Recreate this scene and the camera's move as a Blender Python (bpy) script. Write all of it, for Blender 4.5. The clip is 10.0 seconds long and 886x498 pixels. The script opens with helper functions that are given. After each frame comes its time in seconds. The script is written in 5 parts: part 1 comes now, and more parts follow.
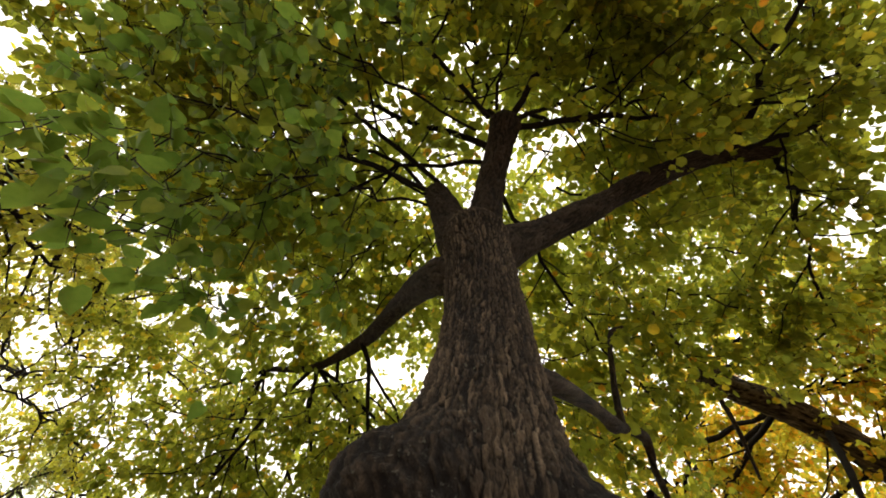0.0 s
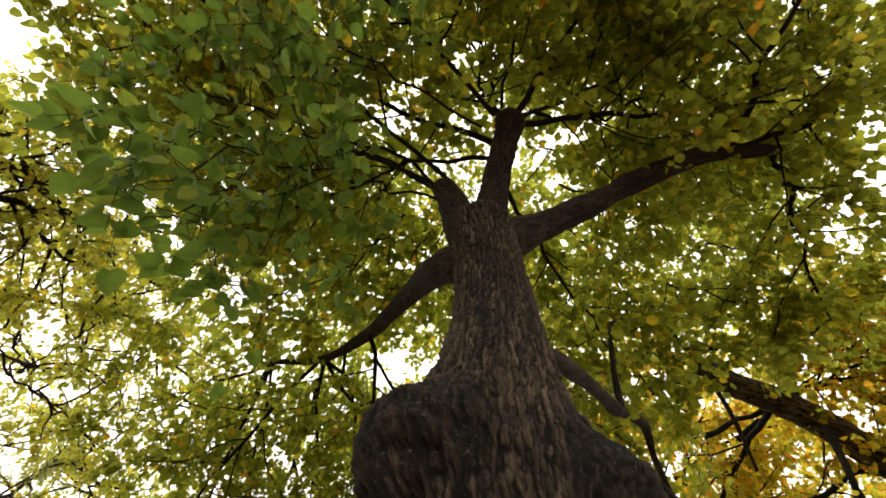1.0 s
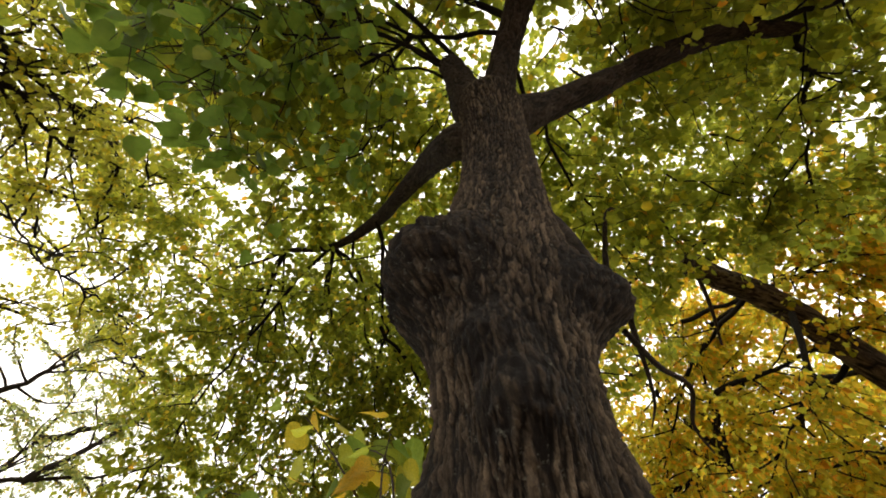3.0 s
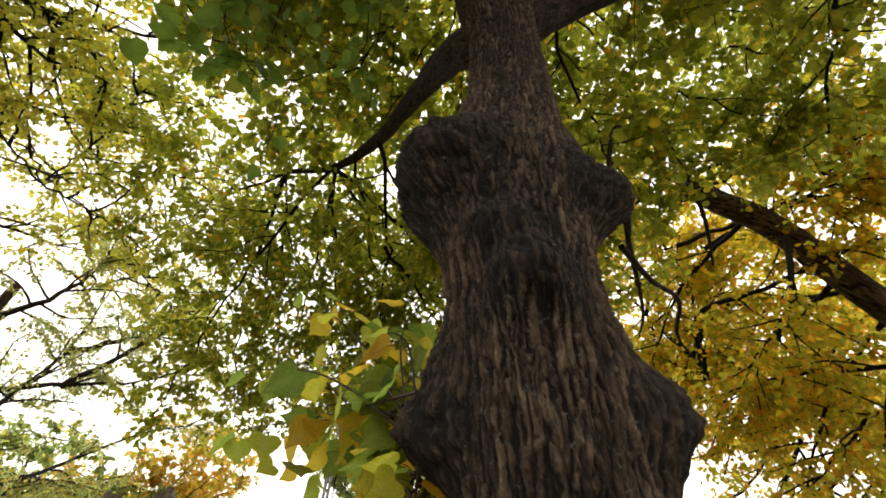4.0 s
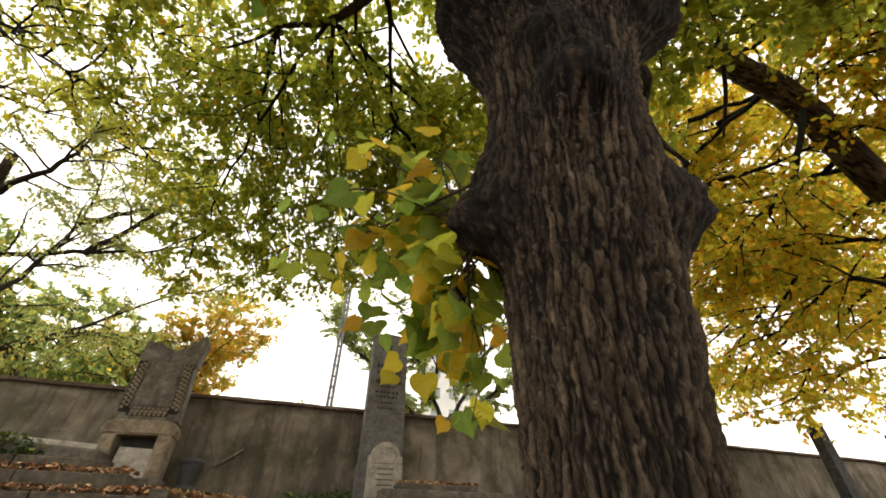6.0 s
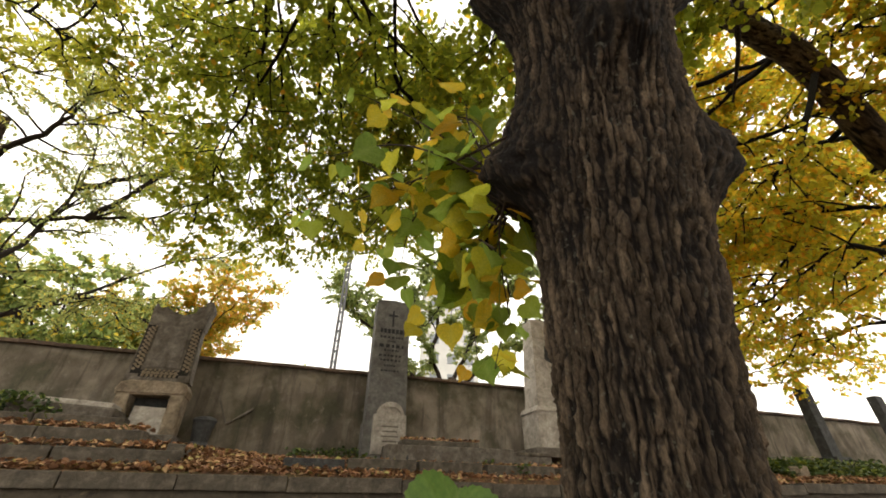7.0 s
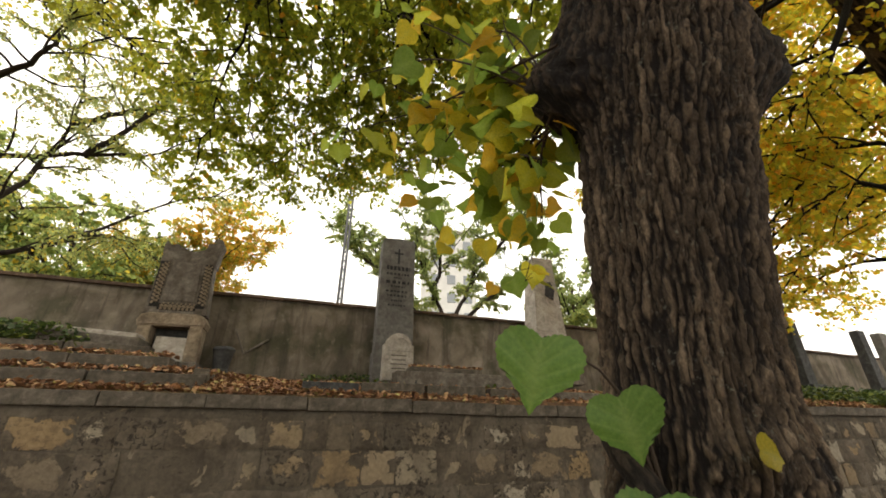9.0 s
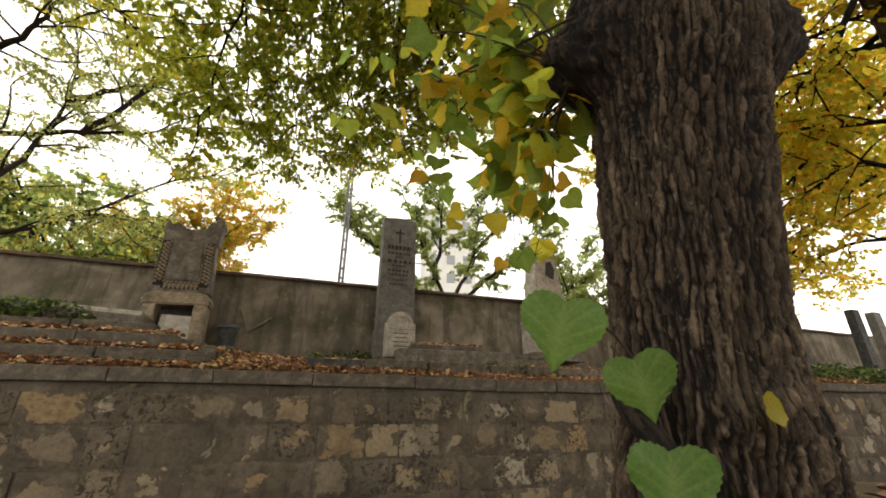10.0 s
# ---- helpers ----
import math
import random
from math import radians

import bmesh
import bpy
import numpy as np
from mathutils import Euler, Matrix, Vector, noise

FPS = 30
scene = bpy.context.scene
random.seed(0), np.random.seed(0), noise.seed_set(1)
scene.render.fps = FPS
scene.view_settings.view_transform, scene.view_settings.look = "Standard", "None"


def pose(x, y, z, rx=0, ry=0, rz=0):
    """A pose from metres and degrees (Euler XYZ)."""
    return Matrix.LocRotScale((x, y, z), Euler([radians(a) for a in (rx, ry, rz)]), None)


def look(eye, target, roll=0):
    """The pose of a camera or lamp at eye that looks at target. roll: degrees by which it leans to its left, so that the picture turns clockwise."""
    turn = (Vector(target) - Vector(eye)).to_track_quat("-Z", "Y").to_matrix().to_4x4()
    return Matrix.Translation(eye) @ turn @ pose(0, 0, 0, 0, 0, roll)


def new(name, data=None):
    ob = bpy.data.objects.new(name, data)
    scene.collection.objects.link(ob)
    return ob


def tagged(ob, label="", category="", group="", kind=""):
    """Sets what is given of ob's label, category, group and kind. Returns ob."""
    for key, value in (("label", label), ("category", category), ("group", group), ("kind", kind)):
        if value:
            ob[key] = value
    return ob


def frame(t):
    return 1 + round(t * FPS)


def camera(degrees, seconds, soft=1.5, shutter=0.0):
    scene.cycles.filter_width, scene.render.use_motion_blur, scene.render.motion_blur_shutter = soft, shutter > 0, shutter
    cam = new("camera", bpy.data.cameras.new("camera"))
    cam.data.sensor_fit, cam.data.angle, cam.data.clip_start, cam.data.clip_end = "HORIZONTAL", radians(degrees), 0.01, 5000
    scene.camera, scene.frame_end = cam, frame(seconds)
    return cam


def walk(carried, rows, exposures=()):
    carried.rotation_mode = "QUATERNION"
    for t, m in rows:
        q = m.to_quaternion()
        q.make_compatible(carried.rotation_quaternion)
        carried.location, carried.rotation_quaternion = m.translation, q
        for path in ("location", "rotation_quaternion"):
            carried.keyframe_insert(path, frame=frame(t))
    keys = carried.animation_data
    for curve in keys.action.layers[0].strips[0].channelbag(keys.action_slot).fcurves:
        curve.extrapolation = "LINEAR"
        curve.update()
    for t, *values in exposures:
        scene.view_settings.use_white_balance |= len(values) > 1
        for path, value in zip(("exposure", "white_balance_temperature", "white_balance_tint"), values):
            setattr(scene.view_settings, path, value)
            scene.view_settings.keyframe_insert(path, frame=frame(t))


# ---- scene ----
# the walk: seconds, eye, target, roll
# the plan below is drawn in units of which one is SIZE metres
SIZE = 0.62
cam = camera(97.3, 10.0, soft=1.8)
PATH = [
    (0.0, (-0.077, 0.025, 1.435), (-0.0746, 0.4065, 3.3987), -1.30),
    (0.5, (-0.101, 0.029, 1.371), (-0.0990, 0.4099, 3.3344), -1.20),
    (1.0, (-0.131, 0.064, 1.301), (-0.1316, 0.4449, 3.2644), -0.66),
    (1.5, (-0.162, 0.123, 1.236), (-0.1594, 0.5196, 3.1962), -0.79),
    (2.0, (-0.168, 0.152, 1.194), (-0.1653, 0.6584, 3.1287), -0.67),
    (3.5, (-0.193, 0.219, 1.047), (-0.1989, 1.2264, 2.7748), 0.14),
    (4.0, (-0.214, 0.239, 0.990), (-0.2181, 1.3977, 2.6196), 0.13),
    (4.5, (-0.234, 0.260, 0.930), (-0.2332, 1.5571, 2.4525), 0.17),
    (5.0, (-0.264, 0.275, 0.874), (-0.2579, 1.6853, 2.2924), 0.10),
    (5.5, (-0.301, 0.300, 0.822), (-0.2907, 1.8069, 2.1372), 0.20),
    (6.0, (-0.353, 0.316, 0.776), (-0.3390, 1.8992, 1.9974), 0.22),
    (7.5, (-0.487, 0.315, 0.688), (-0.4573, 2.0255, 1.7229), 0.18),
    (8.0, (-0.519, 0.319, 0.656), (-0.4897, 2.0699, 1.6233), 0.26),
    (8.5, (-0.552, 0.313, 0.629), (-0.5187, 2.1004, 1.5257), 0.25),
    (9.0, (-0.582, 0.305, 0.606), (-0.5499, 2.1233, 1.4390), 0.21),
    (9.5, (-0.603, 0.297, 0.590), (-0.5674, 2.1388, 1.3697), 0.16),
    (10.0, (-0.628, 0.292, 0.577), (-0.5914, 2.1496, 1.3171), 0.20),
]
walk(cam, [(t, look(SIZE * Vector(eye), SIZE * Vector(target), roll)) for t, eye, target, roll in PATH],
     exposures=((0.0, 0.66), (2.0, 0.66), (4.0, 0.54), (6.0, 0.46), (10.0, 0.44)))

# ---- world and light ----
world = bpy.data.worlds.new("overcast_sky")
scene.world = world
world.use_nodes = True
wn, wl = world.node_tree.nodes, world.node_tree.links
SUN_ELEV, SUN_AZ = radians(48), radians(200)
sky = wn.new("ShaderNodeTexSky")
sky.sky_type, sky.sun_disc = "NISHITA", False
sky.sun_elevation, sky.sun_rotation = SUN_ELEV, SUN_AZ
sky.air_density, sky.dust_density, sky.ozone_density = 1.0, 6.0, 1.0
cloud = wn.new("ShaderNodeRGB")
cloud.outputs[0].default_value = (12.0, 11.4, 10.4, 1)
wmix = wn.new("ShaderNodeMixRGB")
wmix.inputs[0].default_value = 0.88
wl.new(sky.outputs[0], wmix.inputs[1])
wl.new(cloud.outputs[0], wmix.inputs[2])
wbg = wn["Background"]
wbg.inputs[1].default_value = 0.15
wl.new(wmix.outputs[0], wbg.inputs[0])
sun = new("sun", bpy.data.lights.new("sun", "SUN"))
sun.data.energy, sun.data.angle, sun.data.color = 0.8, radians(25), (1.0, 0.95, 0.88)
sun.matrix_world = look((0, 0, 30), (0 - 30 * math.sin(SUN_AZ) / math.tan(SUN_ELEV), 0 - 30 * math.cos(SUN_AZ) / math.tan(SUN_ELEV), 0))


# ---- materials ----
class Mat:
    """A node material with a principled shader and short ways to add textures."""

    def __init__(self, name, rough=0.85, metal=0.0):
        self.m = bpy.data.materials.new(name)
        self.m.use_nodes = True
        self.n, self.l = self.m.node_tree.nodes, self.m.node_tree.links
        self.b = self.n["Principled BSDF"]
        self.b.inputs["Roughness"].default_value = rough
        self.b.inputs["Metallic"].default_value = metal
        self.b.inputs["Specular IOR Level"].default_value = 0.25
        tc = self.n.new("ShaderNodeTexCoord")
        self.co = tc.outputs["Object"]

    def scaled(self, s):
        mp = self.n.new("ShaderNodeMapping")
        mp.inputs["Scale"].default_value = s
        self.l.new(self.co, mp.inputs[0])
        return mp.outputs[0]

    def noise(self, scale, detail=5, rough=0.6, co=None, distort=0.0):
        t = self.n.new("ShaderNodeTexNoise")
        t.inputs["Scale"].default_value = scale
        t.inputs["Detail"].default_value = detail
        t.inputs["Roughness"].default_value = rough
        t.inputs["Distortion"].default_value = distort
        self.l.new(co or self.co, t.inputs["Vector"])
        return t.outputs["Fac"]

    def ramp(self, fac, stops):
        r = self.n.new("ShaderNodeValToRGB")
        e = r.color_ramp.elements
        while len(e) < len(stops):
            e.new(0.5)
        for k, (p, c) in zip(e, stops):
            k.position = p
            k.color = (*c, 1) if len(c) == 3 else c
        self.l.new(fac, r.inputs[0])
        return r.outputs[0]

    def mask(self, fac, lo, hi):
        return self.ramp(fac, [(lo, (0, 0, 0)), (hi, (1, 1, 1))])

    def mix(self, a, b, fac, mode="MIX"):
        x = self.n.new("ShaderNodeMixRGB")
        x.blend_type = mode
        for k, v in ((0, fac), (1, a), (2, b)):
            if isinstance(v, (int, float)):
                x.inputs[k].default_value = v
            elif isinstance(v, tuple):
                x.inputs[k].default_value = (*v, 1)
            else:
                self.l.new(v, x.inputs[k])
        return x.outputs[0]

    def random(self, island=False):
        if island:
            return self.n.new("ShaderNodeNewGeometry").outputs["Random Per Island"]
        return self.n.new("ShaderNodeObjectInfo").outputs["Random"]

    def color(self, c):
        if isinstance(c, tuple):
            self.b.inputs["Base Color"].default_value = (*c, 1)
        else:
            self.l.new(c, self.b.inputs["Base Color"])
        self.c = c
        return self

    def bump(self, fac, strength=0.5, distance=0.02):
        b = self.n.new("ShaderNodeBump")
        b.inputs["Strength"].default_value = strength
        b.inputs["Distance"].default_value = distance
        self.l.new(fac, b.inputs["Height"])
        self.l.new(b.outputs[0], self.b.inputs["Normal"])
        return self

    def leafy(self, amount=0.5):
        """Adds light that shines through the leaf."""
        tr = self.n.new("ShaderNodeBsdfTranslucent")
        hsv = self.n.new("ShaderNodeHueSaturation")
        hsv.inputs["Saturation"].default_value = 1.0
        hsv.inputs["Value"].default_value = 2.1
        self.l.new(self.c, hsv.inputs["Color"])
        self.l.new(hsv.outputs[0], tr.inputs[0])
        mx = self.n.new("ShaderNodeMixShader")
        mx.inputs[0].default_value = amount
        self.l.new(self.b.outputs[0], mx.inputs[1])
        self.l.new(tr.outputs[0], mx.inputs[2])
        self.l.new(mx.outputs[0], self.n["Material Output"].inputs[0])
        return self


def leaf_material(name, stops, island=True, amount=0.76):
    m = Mat(name, 0.5)
    base = m.ramp(m.random(island), stops)
    spot = m.mask(m.noise(55, 3), 0.62, 0.72)
    c = m.mix(base, (0.16, 0.07, 0.02), m.mix((0, 0, 0), spot, 0.35))
    c = m.mix(c, m.ramp(m.noise(16, 3), [(0.3, (0.75, 0.8, 0.7)), (0.7, (1.15, 1.1, 1.0))]), 1.0, "MULTIPLY")
    if not island:
        vein = m.n.new("ShaderNodeAttribute")
        vein.attribute_name = "vein"
        c = m.mix(c, m.mix(c, (0.30, 0.34, 0.12), 0.16), vein.outputs["Fac"])
    return m.color(c).leafy(amount).m


GREEN, OLIVE, LIME, YELLOW, AMBER = (0.140, 0.170, 0.022), (0.21, 0.222, 0.026), (0.31, 0.31, 0.032), (0.47, 0.33, 0.028), (0.42, 0.19, 0.02)
LEAF_LINDEN = leaf_material("linden_leaf", [(0.0, GREEN), (0.45, (0.180, 0.197, 0.024)), (0.74, OLIVE), (0.93, LIME), (0.985, YELLOW), (1.0, AMBER)])
LEAF_SPRAY = leaf_material("sprout_leaf", [(0.0, (0.11, 0.17, 0.03)), (0.4, (0.17, 0.22, 0.035)), (0.62, LIME), (0.85, (0.42, 0.31, 0.03)), (1.0, (0.42, 0.23, 0.02))], island=False)
LEAF_NEAR = leaf_material("low_leaf", [(0.0, (0.085, 0.14, 0.022)), (0.8, (0.12, 0.17, 0.026)), (1.0, OLIVE)], amount=0.6)
LEAF_GREEN = leaf_material("fresh_leaf", [(0.0, (0.065, 0.125, 0.03)), (1.0, (0.085, 0.15, 0.03))], island=False, amount=0.4)
LEAF_GOLD = leaf_material("golden_leaf", [(0.0, OLIVE), (0.25, LIME), (0.5, (0.33, 0.29, 0.03)), (0.8, YELLOW), (1.0, AMBER)])
# muted and brightened: aerial haze is put into this leaf colour
LEAF_HAZED = leaf_material("hazed_leaf", [(0.0, (0.17, 0.205, 0.075)), (0.6, (0.25, 0.275, 0.10)), (0.9, (0.34, 0.31, 0.10)), (1.0, YELLOW)])
LEAF_MIST = leaf_material("meadow_leaf", [(0.0, (0.11, 0.15, 0.05)), (0.6, (0.16, 0.20, 0.065)), (0.9, (0.25, 0.26, 0.07)), (1.0, YELLOW)])
LEAF_ASH = leaf_material("ash_leaf", [(0.0, (0.13, 0.165, 0.065)), (0.7, (0.19, 0.225, 0.085)), (1.0, (0.28, 0.28, 0.09))])
LEAF_TAWNY = leaf_material("tawny_leaf", [(0.0, OLIVE), (0.5, (0.26, 0.25, 0.05)), (0.85, LIME), (1.0, YELLOW)])
LEAF_ORANGE = leaf_material("orange_leaf", [(0.0, OLIVE), (0.4, (0.29, 0.27, 0.05)), (0.7, (0.42, 0.28, 0.05)), (1.0, (0.47, 0.22, 0.03))])
LEAF_IVY = leaf_material("ivy_leaf", [(0.0, (0.028, 0.052, 0.016)), (0.6, (0.055, 0.085, 0.022)), (1.0, (0.17, 0.20, 0.03))], amount=0.2)


def litter_material():
    m = Mat("fallen_leaf", 0.8)
    c = m.ramp(m.random(True), [(0.0, (0.14, 0.075, 0.045)), (0.35, (0.28, 0.145, 0.075)), (0.7, (0.43, 0.23, 0.11)), (0.92, (0.54, 0.37, 0.19)), (1.0, (0.32, 0.32, 0.08))])
    return m.color(m.mix(c, m.ramp(m.noise(40), [(0.3, (0.7, 0.7, 0.7)), (0.7, (1.1, 1.1, 1.1))]), 1.0, "MULTIPLY")).m


def m_lerp(a, b, k):
    return tuple(x + k * (y - x) for x, y in zip(a, b))


def bark_material(name, dark, mid, pale, moss=0.25, scale=1.0):
    m = Mat(name, 0.92)
    at, tn = m.n.new("ShaderNodeAttribute"), m.n.new("ShaderNodeAttribute")
    at.attribute_name, tn.attribute_name = "relief", "tint"
    long = m.noise(46 * scale, 7, 0.65, m.scaled((1, 1, 0.25)), 0.3)
    fine = m.noise(170 * scale, 6, 0.72, m.scaled((1, 1, 0.5)))
    big = m.noise(4, 4, 0.6)
    c = m.ramp(tn.outputs["Fac"], [(0.0, mid), (0.5, m_lerp(mid, pale, 0.35)), (1.0, pale)])
    c = m.mix(c, m.ramp(long, [(0.32, (0.45, 0.43, 0.42)), (0.66, (1.4, 1.36, 1.3))]), 1.0, "MULTIPLY")
    # shade of the furrows put into the colour: near black where relief is low
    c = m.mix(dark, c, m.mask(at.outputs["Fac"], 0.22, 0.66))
    c = m.mix(c, m.ramp(fine, [(0.34, (0.5, 0.49, 0.48)), (0.66, (1.4, 1.36, 1.3))]), 1.0, "MULTIPLY")
    c = m.mix(c, m.ramp(big, [(0.3, (0.72, 0.68, 0.64)), (0.7, (1.18, 1.14, 1.1))]), 1.0, "MULTIPLY")
    lich = m.mask(m.noise(60, 4, 0.7), 0.60, 0.68)
    c = m.mix(c, (0.20, 0.20, 0.155), m.mix((0, 0, 0), m.mix(lich, m.mask(big, 0.45, 0.6), 1.0, "MULTIPLY"), moss))
    both = m.mix(long, fine, 0.45)
    return m.color(c).bump(both, 1.0, 0.009).m


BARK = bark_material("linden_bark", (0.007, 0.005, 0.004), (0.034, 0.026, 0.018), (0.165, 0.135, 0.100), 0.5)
# darker than the trunk: limbs' backlit silhouette shade is in the colour
BARK_LIMB = bark_material("limb_bark", (0.01, 0.008, 0.006), (0.028, 0.022, 0.017), (0.06, 0.05, 0.04), 0.15)
BARK_FAR = bark_material("far_bark", (0.03, 0.024, 0.02), (0.075, 0.06, 0.048), (0.13, 0.11, 0.09), 0.2, 0.5)
TWIG = Mat("twig_bark", 0.85).color((0.045, 0.032, 0.022)).m


def plaster_material():
    m = Mat("old_plaster", 0.93)
    n1, n2, n3 = m.noise(0.7, 7, 0.62, distort=0.8), m.noise(6, 6, 0.65, distort=0.4), m.noise(60, 4, 0.7)
    streak = m.noise(1.3, 5, 0.6, m.scaled((1.0, 1.0, 0.22)), 0.8)
    c = m.ramp(n1, [(0.30, (0.10, 0.082, 0.06)), (0.5, (0.19, 0.158, 0.118)), (0.70, (0.31, 0.265, 0.21))])
    c = m.mix(c, (0.035, 0.030, 0.022), m.mix((0, 0, 0), m.mask(streak, 0.48, 0.64), 0.6))
    c = m.mix(c, (0.042, 0.044, 0.020), m.mix((0, 0, 0), m.mask(m.noise(1.1, 5, 0.6), 0.46, 0.62), 0.7))
    drip = m.noise(5.5, 6, 0.65, m.scaled((1.0, 1.0, 0.10)), 0.5)
    c = m.mix(c, (0.03, 0.027, 0.02), m.mix((0, 0, 0), m.mask(drip, 0.54, 0.66), 0.5))
    c = m.mix(c, (0.27, 0.235, 0.19), m.mix((0, 0, 0), m.mask(n2, 0.58, 0.66), 0.35))
    c = m.mix(c, m.ramp(n3, [(0.3, (0.8, 0.8, 0.8)), (0.7, (1.12, 1.12, 1.12))]), 1.0, "MULTIPLY")
    return m.color(c).bump(m.mix(n2, n3, 0.4), 0.6, 0.02).m


def rubble_material(name, patch_lo):
    """Rough blocks half hidden by smeared mortar: pale patches with torn edges, dark pits."""
    m = Mat(name, 0.93)
    geo = m.n.new("ShaderNodeNewGeometry")
    m.co = geo.outputs["Position"]
    n1, n2, n3 = m.noise(3.5, 6, 0.65, distort=0.6), m.noise(28, 6, 0.7), m.noise(120, 4, 0.7)
    c = m.ramp(n1, [(0.3, (0.045, 0.036, 0.025)), (0.5, (0.082, 0.067, 0.047)), (0.7, (0.125, 0.105, 0.077))])
    patch = m.mask(m.noise(4.2, 7, 0.62, distort=1.1), patch_lo, patch_lo + 0.025)
    hue = m.ramp(m.noise(1.7, 3), [(0.3, (0.21, 0.155, 0.085)), (0.5, (0.265, 0.215, 0.14)), (0.7, (0.31, 0.27, 0.20))])
    c = m.mix(c, hue, m.mix((0, 0, 0), patch, 0.52))
    c = m.mix(c, (0.022, 0.018, 0.013), m.mix((0, 0, 0), m.mask(m.noise(11, 7, 0.7, distort=0.8), 0.60, 0.65), 0.8))
    c = m.mix(c, (0.05, 0.042, 0.03), m.mix((0, 0, 0), m.mask(m.noise(0.9, 5, 0.65), 0.48, 0.62), 0.5))
    c = m.mix(c, m.ramp(n2, [(0.3, (0.72, 0.72, 0.72)), (0.7, (1.2, 1.2, 1.2))]), 1.0, "MULTIPLY")
    return m.color(c).bump(m.mix(m.mix(n2, n3, 0.4), patch, 0.3), 0.8, 0.02).m


def block_material():
    """A bare pale stone in the middle, mortar smeared over its rim with a torn edge, some stones pitted and dark."""
    m = Mat("wall_block", 0.93)
    axes = m.n.new("ShaderNodeSeparateXYZ")
    m.l.new(m.co, axes.inputs[0])
    m.co = m.n.new("ShaderNodeNewGeometry").outputs["Position"]

    def calc(op, a, b=0.0):
        k = m.n.new("ShaderNodeMath")
        k.operation = op
        for i, v in enumerate((a, b)):
            if isinstance(v, (int, float)):
                k.inputs[i].default_value = v
            else:
                m.l.new(v, k.inputs[i])
        return k.outputs[0]

    one = m.random()
    two, three = calc("FRACT", calc("MULTIPLY", one, 17.3)), calc("FRACT", calc("MULTIPLY", one, 71.9))
    rim = calc("MULTIPLY", calc("MAXIMUM", calc("ABSOLUTE", axes.outputs[0]), calc("ABSOLUTE", axes.outputs[2])), 2.0)
    torn = m.noise(7.5, 7, 0.62, distort=0.5)
    cover = calc("ADD", calc("MULTIPLY", rim, 0.24), calc("ADD", calc("MULTIPLY", torn, 0.75), calc("MULTIPLY", two, 0.22)))
    n1, n2, n3 = m.noise(3.5, 6, 0.65, distort=0.4), m.noise(28, 6, 0.7), m.noise(120, 4, 0.7)
    bed = m.ramp(n1, [(0.3, (0.050, 0.040, 0.028)), (0.5, (0.092, 0.074, 0.052)), (0.7, (0.140, 0.117, 0.085))])
    bare = m.ramp(three, [(0.0, (0.09, 0.075, 0.054)), (0.3, (0.165, 0.13, 0.085)), (0.55, (0.21, 0.148, 0.077)), (0.8, (0.235, 0.195, 0.135)), (1.0, (0.275, 0.24, 0.178))])
    c = m.mix(bare, bed, m.mask(cover, 0.625, 0.645))
    pits = m.mask(m.noise(19, 7, 0.7, distort=0.6), 0.53, 0.58)
    c = m.mix(c, (0.022, 0.018, 0.013), m.mix((0, 0, 0), m.mix(pits, m.mask(calc("FRACT", calc("MULTIPLY", one, 133.7)), 0.6, 0.75), 1.0, "MULTIPLY"), 0.85))
    c = m.mix(c, (0.05, 0.042, 0.03), m.mix((0, 0, 0), m.mask(m.noise(1.5, 5, 0.65), 0.50, 0.64), 0.45))
    c = m.mix(c, m.ramp(n2, [(0.3, (0.72, 0.72, 0.72)), (0.7, (1.2, 1.2, 1.2))]), 1.0, "MULTIPLY")
    return m.color(c).bump(m.mix(m.mix(n2, n3, 0.4), m.mask(cover, 0.60, 0.67), 0.4), 0.9, 0.02).m


def stone_material(name, dark, mid, pale, stain=0.6, by_object=True, scale=1.0):
    m = Mat(name, 0.9)
    n1, n2, n3 = m.noise(5 * scale, 6, 0.65, distort=0.5), m.noise(22 * scale, 5, 0.7), m.noise(90 * scale, 4, 0.7)
    c = m.ramp(n1, [(0.3, dark), (0.5, mid), (0.7, pale)])
    if by_object:
        c = m.mix(c, m.ramp(m.random(), [(0.0, (0.5, 0.47, 0.44)), (0.4, (0.85, 0.8, 0.74)), (0.7, (1.0, 0.94, 0.82)), (1.0, (1.3, 1.22, 1.08))]), 1.0, "MULTIPLY")
    c = m.mix(c, (0.045, 0.038, 0.03), m.mix((0, 0, 0), m.mask(m.noise(3.1 * scale, 6, 0.7), 0.52, 0.66), stain))
    c = m.mix(c, m.ramp(n2, [(0.3, (0.72, 0.72, 0.72)), (0.7, (1.18, 1.18, 1.18))]), 1.0, "MULTIPLY")
    return m.color(c).bump(m.mix(n2, n3, 0.4), 0.8, 0.02).m


PLASTER = plaster_material()
BLOCK = block_material()
MORTAR = rubble_material("wall_mortar", 0.60)
COPING = stone_material("coping_stone", (0.055, 0.046, 0.034), (0.10, 0.085, 0.064), (0.185, 0.155, 0.118), 0.65, False)
CAPSTONE = stone_material("cap_tile", (0.07, 0.05, 0.04), (0.12, 0.085, 0.065), (0.17, 0.13, 0.10), 0.5)
GRAVE = stone_material("grave_stone", (0.075, 0.062, 0.048), (0.14, 0.12, 0.095), (0.23, 0.20, 0.165), 0.55, False)
PALE_STONE = stone_material("pale_stone", (0.25, 0.22, 0.18), (0.38, 0.34, 0.285), (0.50, 0.455, 0.39), 0.28, False)
